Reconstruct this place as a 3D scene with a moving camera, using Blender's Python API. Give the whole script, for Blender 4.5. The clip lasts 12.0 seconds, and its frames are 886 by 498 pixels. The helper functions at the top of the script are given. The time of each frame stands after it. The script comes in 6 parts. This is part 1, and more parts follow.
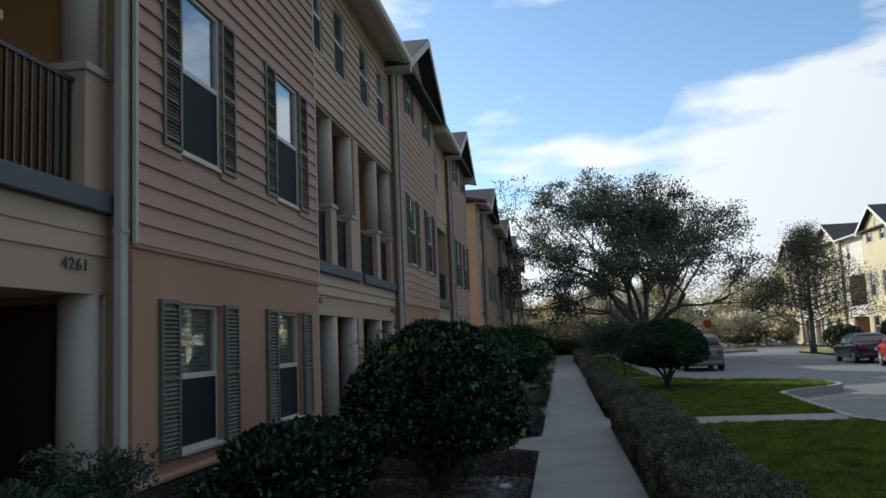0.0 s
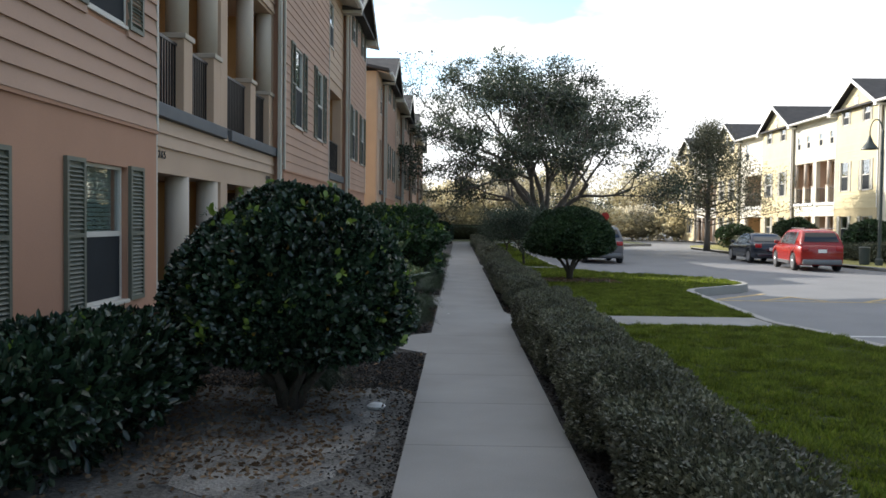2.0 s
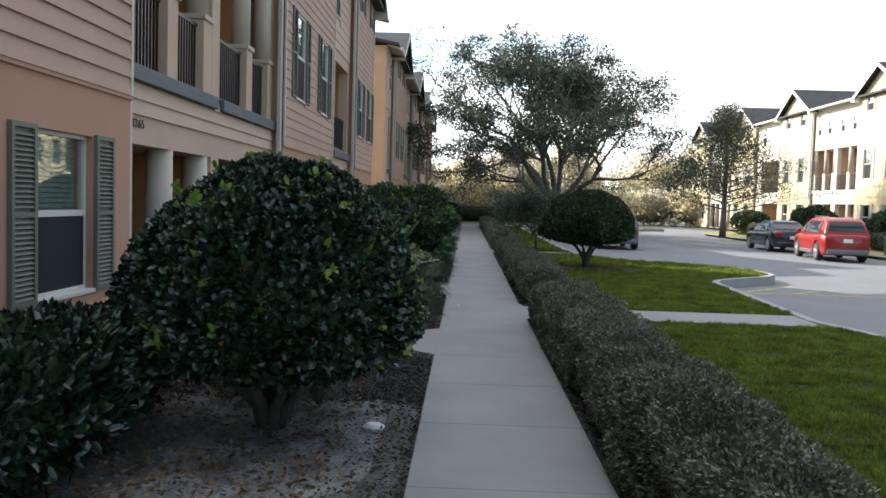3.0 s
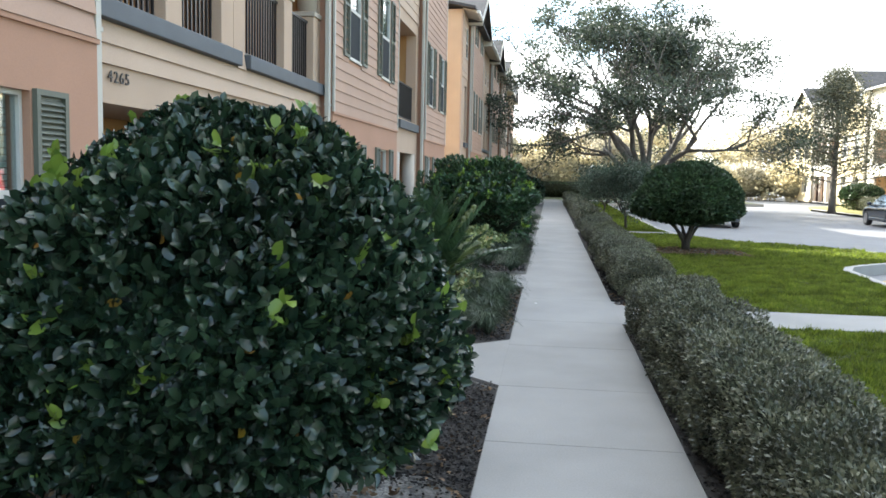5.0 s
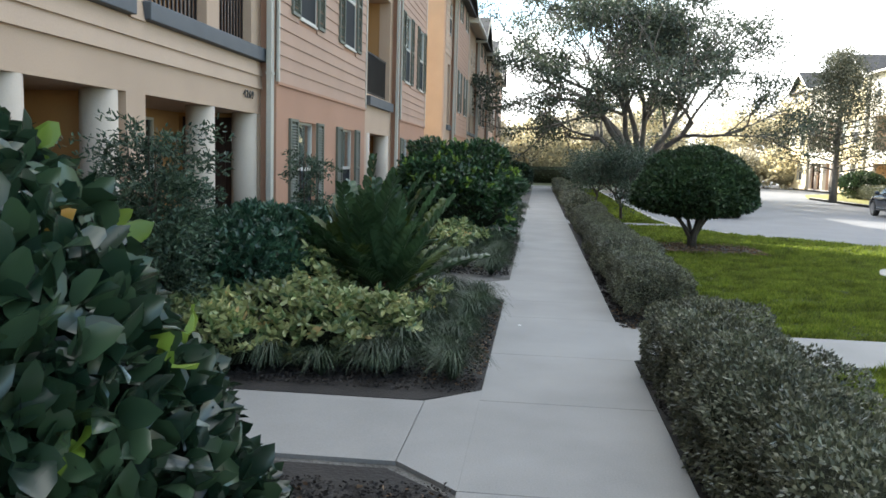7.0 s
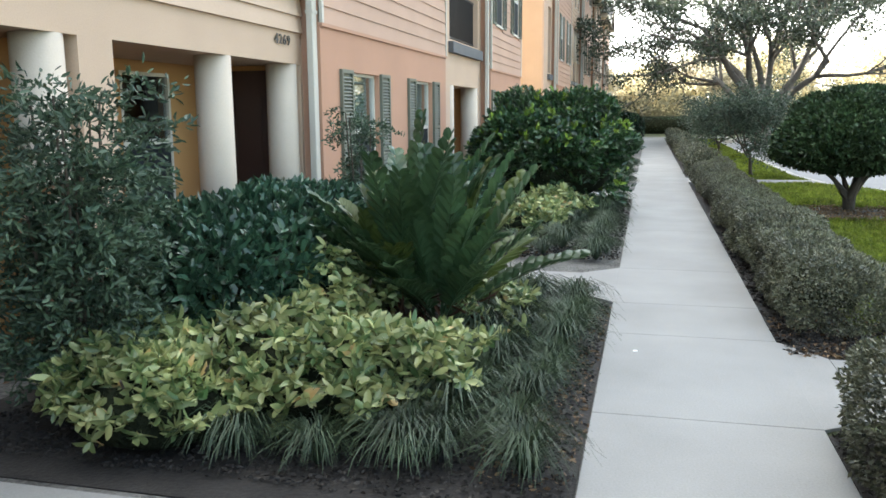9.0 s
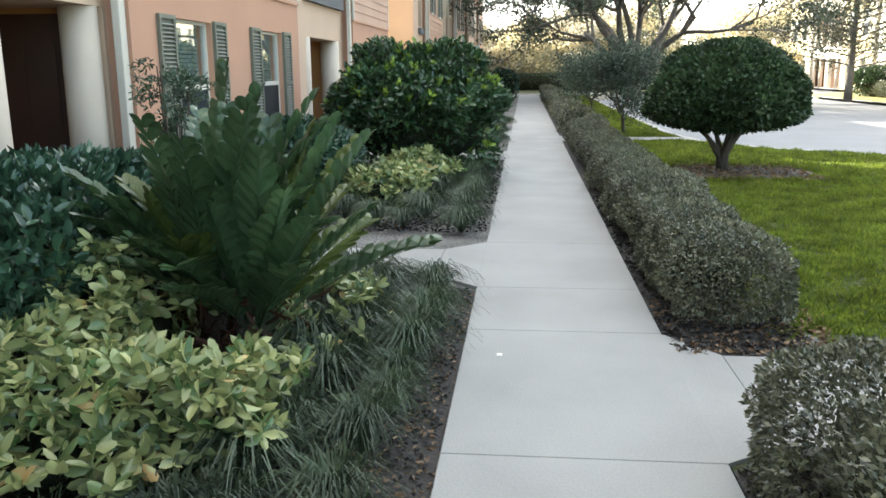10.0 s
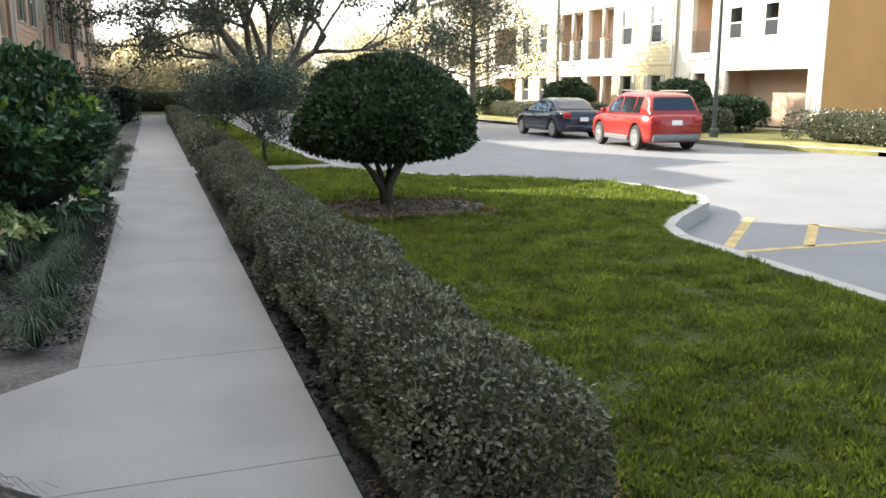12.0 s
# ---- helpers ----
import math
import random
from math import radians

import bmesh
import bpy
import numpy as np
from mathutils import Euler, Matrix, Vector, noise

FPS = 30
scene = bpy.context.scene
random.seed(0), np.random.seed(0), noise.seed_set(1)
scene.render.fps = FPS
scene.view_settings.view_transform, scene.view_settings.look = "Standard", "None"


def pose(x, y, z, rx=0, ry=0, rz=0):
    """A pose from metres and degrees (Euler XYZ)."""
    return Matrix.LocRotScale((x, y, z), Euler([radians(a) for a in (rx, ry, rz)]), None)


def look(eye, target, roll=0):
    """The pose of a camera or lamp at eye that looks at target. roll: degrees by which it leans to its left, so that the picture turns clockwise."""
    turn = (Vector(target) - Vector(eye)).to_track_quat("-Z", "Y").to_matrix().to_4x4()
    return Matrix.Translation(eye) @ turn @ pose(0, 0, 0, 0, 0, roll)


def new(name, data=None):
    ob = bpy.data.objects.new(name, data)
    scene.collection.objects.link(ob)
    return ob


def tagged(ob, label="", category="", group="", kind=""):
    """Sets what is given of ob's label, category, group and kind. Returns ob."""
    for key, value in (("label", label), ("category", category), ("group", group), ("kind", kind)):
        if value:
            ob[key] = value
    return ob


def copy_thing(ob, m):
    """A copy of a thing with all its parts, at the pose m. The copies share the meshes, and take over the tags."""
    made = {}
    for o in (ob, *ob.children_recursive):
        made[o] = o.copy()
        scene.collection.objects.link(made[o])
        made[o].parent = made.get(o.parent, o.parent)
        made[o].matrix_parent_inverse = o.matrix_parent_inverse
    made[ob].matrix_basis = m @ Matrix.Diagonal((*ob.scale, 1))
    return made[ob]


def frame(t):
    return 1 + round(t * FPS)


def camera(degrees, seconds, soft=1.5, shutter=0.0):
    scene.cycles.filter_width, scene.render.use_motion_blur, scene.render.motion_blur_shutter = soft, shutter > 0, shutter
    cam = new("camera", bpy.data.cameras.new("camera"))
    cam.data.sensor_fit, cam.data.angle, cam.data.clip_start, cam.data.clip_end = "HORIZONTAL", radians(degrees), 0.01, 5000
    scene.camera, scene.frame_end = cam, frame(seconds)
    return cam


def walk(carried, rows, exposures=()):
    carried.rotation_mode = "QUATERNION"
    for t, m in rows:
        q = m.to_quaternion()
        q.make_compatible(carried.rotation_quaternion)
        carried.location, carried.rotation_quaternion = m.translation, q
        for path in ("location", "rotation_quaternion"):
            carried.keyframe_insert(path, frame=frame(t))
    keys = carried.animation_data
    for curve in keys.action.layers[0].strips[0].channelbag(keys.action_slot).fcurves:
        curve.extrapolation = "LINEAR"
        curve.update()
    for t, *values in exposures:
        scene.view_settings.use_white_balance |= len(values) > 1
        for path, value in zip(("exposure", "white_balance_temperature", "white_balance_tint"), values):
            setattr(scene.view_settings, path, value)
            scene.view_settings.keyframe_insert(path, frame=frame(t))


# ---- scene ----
cam = camera(56.6, 12.0, soft=1.6)
PATH = [
    (0, (0.323, -3.284, 1.699), (0.052, -1.315, 1.921), -2.4),
    (0.5, (0.343, -2.649, 1.676), (0.168, -0.66, 1.789), -1.8),
    (1, (0.313, -2.03, 1.66), (0.168, -0.035, 1.685), -0.2),
    (1.5, (0.275, -1.337, 1.632), (0.222, 0.662, 1.62), -0.1),
    (2, (0.286, -0.714, 1.632), (0.249, 1.284, 1.564), 0.7),
    (2.5, (0.207, -0.045, 1.639), (0.254, 1.953, 1.553), 0.9),
    (3, (0.212, 0.537, 1.66), (0.158, 2.533, 1.545), 1.7),
    (3.2, (0.203, 0.768, 1.648), (0.152, 2.764, 1.531), 2.9),
    (4.8, (0.244, 2.739, 1.646), (0.04, 4.72, 1.463), 1.5),
    (5, (0.265, 2.982, 1.649), (0.012, 4.958, 1.47), 1.2),
    (5.5, (0.269, 3.568, 1.636), (-0.001, 5.542, 1.464), 2.0),
    (6, (0.317, 4.215, 1.632), (0.204, 6.205, 1.471), 1.7),
    (6.5, (0.313, 4.849, 1.633), (0.17, 6.836, 1.456), 2.0),
    (7, (0.258, 5.401, 1.664), (0.035, 7.377, 1.448), 1.6),
    (7.2, (0.275, 5.604, 1.643), (-0.184, 7.54, 1.442), 0.7),
    (8.8, (0.194, 7.622, 1.685), (-0.371, 9.516, 1.382), -0.4),
    (9, (0.173, 7.914, 1.679), (-0.303, 9.828, 1.353), -0.4),
    (9.5, (0.216, 8.502, 1.662), (-0.232, 10.413, 1.275), -1.2),
    (10, (0.255, 9.136, 1.638), (0.063, 11.08, 1.211), -0.4),
    (10.5, (0.255, 9.793, 1.648), (0.21, 11.745, 1.214), -0.0),
    (11, (0.282, 10.41, 1.663), (0.189, 12.366, 1.256), -0.2),
    (11.4, (0.278, 10.955, 1.676), (0.444, 12.902, 1.251), -1.0),
    (11.5, (0.287, 11.084, 1.677), (0.511, 13.026, 1.252), -1.1),
    (12, (0.425, 11.813, 1.636), (1.072, 13.666, 1.25), -0.1),
]
EXPOSURES = [(0.0, -0.1, 6020, 8), (0.5, 0.32, 6600, 7), (1.0, 0.6, 6850, 8), (1.5, 0.74, 6550, 9), (3.0, 1.18, 6450, 10), (5.0, 2.22, 6450, 7), (5.7, 2.25, 6450, 7), (7.0, 1.95, 6550, 7), (9.0, 2.68, 6800, 6), (10.5, 2.56, 6950, 6), (11.0, 2.55, 6950, 6), (11.5, 2.54, 6950, 6), (12.0, 1.94, 6950, 8)]
walk(cam, [(t, look(eye, target, roll)) for t, eye, target, roll in PATH], EXPOSURES)

# ---- light ----
SUN_AZ = Vector((-0.732, 0.681, 0.0)).normalized()
SUN_EL = radians(24.8)
SUN_DIR = Vector((SUN_AZ.x * math.cos(SUN_EL), SUN_AZ.y * math.cos(SUN_EL), math.sin(SUN_EL)))
world = bpy.data.worlds.new("sky")
scene.world = world
world.use_nodes = True
wn, wl = world.node_tree.nodes, world.node_tree.links
wn.clear()
w_out = wn.new("ShaderNodeOutputWorld")
w_bg = wn.new("ShaderNodeBackground")
w_sky = wn.new("ShaderNodeTexSky")
w_sky.sky_type = "NISHITA"
w_sky.sun_disc = False
w_sky.sun_elevation = SUN_EL
w_sky.sun_rotation = math.atan2(SUN_AZ.x, SUN_AZ.y)
w_sky.air_density, w_sky.dust_density, w_sky.ozone_density = 1.0, 0.6, 1.5
w_bg.inputs["Strength"].default_value = 0.082
w_co = wn.new("ShaderNodeTexCoord")
w_map = wn.new("ShaderNodeMapping")
w_map.inputs["Scale"].default_value = (1.0, 1.0, 3.4)
w_map.inputs["Location"].default_value = (1.1, 0.55, 0.2)
w_noise = wn.new("ShaderNodeTexNoise")
w_noise.inputs["Scale"].default_value = 2.3
w_noise.inputs["Detail"].default_value = 9.0
w_noise.inputs["Roughness"].default_value = 0.52
w_ramp = wn.new("ShaderNodeValToRGB")
w_ramp.color_ramp.elements[0].position = 0.45
w_ramp.color_ramp.elements[1].position = 0.53
w_mix = wn.new("ShaderNodeMixRGB")
w_dot = wn.new("ShaderNodeVectorMath")
w_dot.operation = "DOT_PRODUCT"
w_dot.inputs[1].default_value = tuple(SUN_DIR)
w_lit = wn.new("ShaderNodeMapRange")
w_lit.inputs["From Min"].default_value, w_lit.inputs["From Max"].default_value = -0.6, 1.0
w_lit.inputs["To Min"].default_value, w_lit.inputs["To Max"].default_value = 2.0, 17.0
w_white = wn.new("ShaderNodeMixRGB")
w_white.blend_type = "MULTIPLY"
w_white.inputs["Fac"].default_value = 1.0
w_white.inputs["Color1"].default_value = (0.97, 0.985, 1.0, 1)
wl.new(w_co.outputs["Generated"], w_dot.inputs[0])
wl.new(w_dot.outputs["Value"], w_lit.inputs["Value"])
wl.new(w_lit.outputs["Result"], w_white.inputs["Color2"])
wl.new(w_white.outputs["Color"], w_mix.inputs["Color2"])
wl.new(w_co.outputs["Generated"], w_map.inputs["Vector"])
wl.new(w_map.outputs["Vector"], w_noise.inputs["Vector"])
wl.new(w_noise.outputs["Fac"], w_ramp.inputs["Fac"])
wl.new(w_ramp.outputs["Color"], w_mix.inputs["Fac"])
w_clear = wn.new("ShaderNodeMixRGB")
w_clear.blend_type = "MULTIPLY"
w_clear.inputs["Fac"].default_value = 1.0
w_clear.inputs["Color2"].default_value = (1.85, 2.02, 2.1, 1)
wl.new(w_sky.outputs["Color"], w_clear.inputs["Color1"])
wl.new(w_clear.outputs["Color"], w_mix.inputs["Color1"])
wl.new(w_mix.outputs["Color"], w_bg.inputs["Color"])
wl.new(w_bg.outputs["Background"], w_out.inputs["Surface"])

sun_data = bpy.data.lights.new("sun", "SUN")
sun_data.energy = 5.0
sun_data.angle = radians(0.5)
sun_data.color = (1.0, 0.94, 0.85)
sun = new("sun", sun_data)
sun.matrix_basis = look(tuple(SUN_DIR * 60), (0, 0, 0))


# ---- materials ----
def material(name, color, rough=0.8, var=0.15, scale=3.0, fine=40.0, bump=0.3, bump_dist=0.01, metal=0.0, island=0.0, each=0.0,
             tint=None, spec=0.5, space="Position", through_light=0.0):
    """A procedural surface: colour mottled at two scales, fine relief, and a little change from piece to piece."""
    m = bpy.data.materials.new(name)
    m.use_nodes = True
    n, l = m.node_tree.nodes, m.node_tree.links
    b = n["Principled BSDF"]
    geo = n.new("ShaderNodeNewGeometry")
    big, small = n.new("ShaderNodeTexNoise"), n.new("ShaderNodeTexNoise")
    big.inputs["Scale"].default_value, small.inputs["Scale"].default_value = scale, fine
    big.inputs["Detail"].default_value, small.inputs["Detail"].default_value = 5.0, 3.0
    l.new(geo.outputs["Position"], big.inputs["Vector"])
    l.new(geo.outputs["Position"], small.inputs["Vector"])
    ramp = n.new("ShaderNodeValToRGB")
    dark = [c * (1 - var * 1.6) for c in color]
    light = [min(1, c * (1 + var)) for c in color] if tint is None else list(tint)
    ramp.color_ramp.elements[0].position, ramp.color_ramp.elements[1].position = 0.32, 0.68
    ramp.color_ramp.elements[0].color, ramp.color_ramp.elements[1].color = (*dark, 1), (*light, 1)
    blend = n.new("ShaderNodeMath")
    blend.operation = "MULTIPLY_ADD"
    blend.inputs[1].default_value = 0.6
    half = n.new("ShaderNodeMath")
    half.operation = "MULTIPLY"
    half.inputs[1].default_value = 0.4
    l.new(small.outputs["Fac"], half.inputs[0])
    l.new(big.outputs["Fac"], blend.inputs[0])
    l.new(half.outputs[0], blend.inputs[2])
    l.new(blend.outputs[0], ramp.inputs["Fac"])
    out = ramp.outputs["Color"]
    if island or each:
        hsv = n.new("ShaderNodeHueSaturation")
        src = geo.outputs["Random Per Island"]
        if each:
            src = n.new("ShaderNodeObjectInfo").outputs["Random"]
        amount = island or each
        rng = n.new("ShaderNodeMapRange")
        rng.inputs["To Min"].default_value, rng.inputs["To Max"].default_value = 1 - amount, 1 + amount
        l.new(src, rng.inputs["Value"])
        l.new(rng.outputs["Result"], hsv.inputs["Value"])
        l.new(out, hsv.inputs["Color"])
        out = hsv.outputs["Color"]
    l.new(out, b.inputs["Base Color"])
    b.inputs["Roughness"].default_value = rough
    b.inputs["Metallic"].default_value = metal
    b.inputs["Specular IOR Level"].default_value = spec
    if bump:
        bp = n.new("ShaderNodeBump")
        bp.inputs["Strength"].default_value = bump
        bp.inputs["Distance"].default_value = bump_dist
        l.new(small.outputs["Fac"], bp.inputs["Height"])
        l.new(bp.outputs["Normal"], b.inputs["Normal"])
    if through_light:
        tr = n.new("ShaderNodeBsdfTranslucent")
        mx = n.new("ShaderNodeMixShader")
        mx.inputs["Fac"].default_value = through_light
        l.new(out, tr.inputs["Color"])
        l.new(b.outputs["BSDF"], mx.inputs[1])
        l.new(tr.outputs["BSDF"], mx.inputs[2])
        l.new(mx.outputs["Shader"], n["Material Output"].inputs["Surface"])
    return m


def leaf_material(name, low, high, rough=0.35, spec=0.5, trans=0.25, rare=None, rare_from=0.965):
    """Leaves: each one has its own shade between low and high; rare is the colour of the few young or dying ones."""
    m = bpy.data.materials.new(name)
    m.use_nodes = True
    n, l = m.node_tree.nodes, m.node_tree.links
    b = n["Principled BSDF"]
    geo = n.new("ShaderNodeNewGeometry")
    ramp = n.new("ShaderNodeValToRGB")
    ramp.color_ramp.elements[0].color, ramp.color_ramp.elements[1].color = (*low, 1), (*high, 1)
    ramp.color_ramp.elements[1].position = rare_from if rare else 1.0
    if rare:
        e = ramp.color_ramp.elements.new(min(0.99, rare_from + 0.02))
        e.color = (*rare, 1)
    patch = n.new("ShaderNodeTexNoise")
    patch.inputs["Scale"].default_value = 5.0
    l.new(geo.outputs["Position"], patch.inputs["Vector"])
    share = n.new("ShaderNodeMapRange")
    share.inputs["From Min"].default_value, share.inputs["From Max"].default_value = 0.55, 0.72
    share.inputs["To Min"].default_value, share.inputs["To Max"].default_value = 0.0, 0.42
    l.new(patch.outputs["Fac"], share.inputs["Value"])
    mixed = n.new("ShaderNodeMath")
    mixed.operation = "MULTIPLY_ADD"
    mixed.inputs[1].default_value = 0.72
    l.new(geo.outputs["Random Per Island"], mixed.inputs[0])
    l.new(share.outputs["Result"], mixed.inputs[2])
    l.new(mixed.outputs[0], ramp.inputs["Fac"])
    noise_t = n.new("ShaderNodeTexNoise")
    noise_t.inputs["Scale"].default_value = 2.2
    l.new(geo.outputs["Position"], noise_t.inputs["Vector"])
    hsv = n.new("ShaderNodeHueSaturation")
    rng = n.new("ShaderNodeMapRange")
    rng.inputs["From Min"].default_value, rng.inputs["From Max"].default_value = 0.3, 0.7
    rng.inputs["To Min"].default_value, rng.inputs["To Max"].default_value = 0.62, 1.35
    l.new(noise_t.outputs["Fac"], rng.inputs["Value"])
    l.new(rng.outputs["Result"], hsv.inputs["Value"])
    l.new(ramp.outputs["Color"], hsv.inputs["Color"])
    l.new(hsv.outputs["Color"], b.inputs["Base Color"])
    b.inputs["Roughness"].default_value = rough
    b.inputs["Specular IOR Level"].default_value = spec
    tr = n.new("ShaderNodeBsdfTranslucent")
    mx = n.new("ShaderNodeMixShader")
    mx.inputs["Fac"].default_value = trans
    l.new(hsv.outputs["Color"], tr.inputs["Color"])
    l.new(b.outputs["BSDF"], mx.inputs[1])
    l.new(tr.outputs["BSDF"], mx.inputs[2])
    l.new(mx.outputs["Shader"], n["Material Output"].inputs["Surface"])
    return m


def glass_material(name, tint=(0.75, 0.8, 0.8), see=0.97):
    m = bpy.data.materials.new(name)
    m.use_nodes = True
    n, l = m.node_tree.nodes, m.node_tree.links
    n.remove(n["Principled BSDF"])
    gl, tr, mx, fr, add = (n.new("ShaderNodeBsdfGlossy"), n.new("ShaderNodeBsdfTransparent"), n.new("ShaderNodeMixShader"),
                           n.new("ShaderNodeLayerWeight"), n.new("ShaderNodeMath"))
    gl.inputs["Roughness"].default_value = 0.02
    gl.inputs["Color"].default_value = (0.95, 0.97, 1.0, 1)
    tr.inputs["Color"].default_value = (*[c * see for c in tint], 1)
    fr.inputs["Blend"].default_value = 0.5
    pw = n.new("ShaderNodeMath")
    pw.operation = "POWER"
    pw.inputs[1].default_value = 3.0
    l.new(fr.outputs["Facing"], pw.inputs[0])
    add.operation, add.use_clamp = "MULTIPLY_ADD", True
    add.inputs[1].default_value, add.inputs[2].default_value = 0.75, 0.14
    l.new(pw.outputs[0], add.inputs[0])
    l.new(add.outputs[0], mx.inputs["Fac"])
    l.new(tr.outputs["BSDF"], mx.inputs[1])
    l.new(gl.outputs["BSDF"], mx.inputs[2])
    l.new(mx.outputs["Shader"], n["Material Output"].inputs["Surface"])
    return m


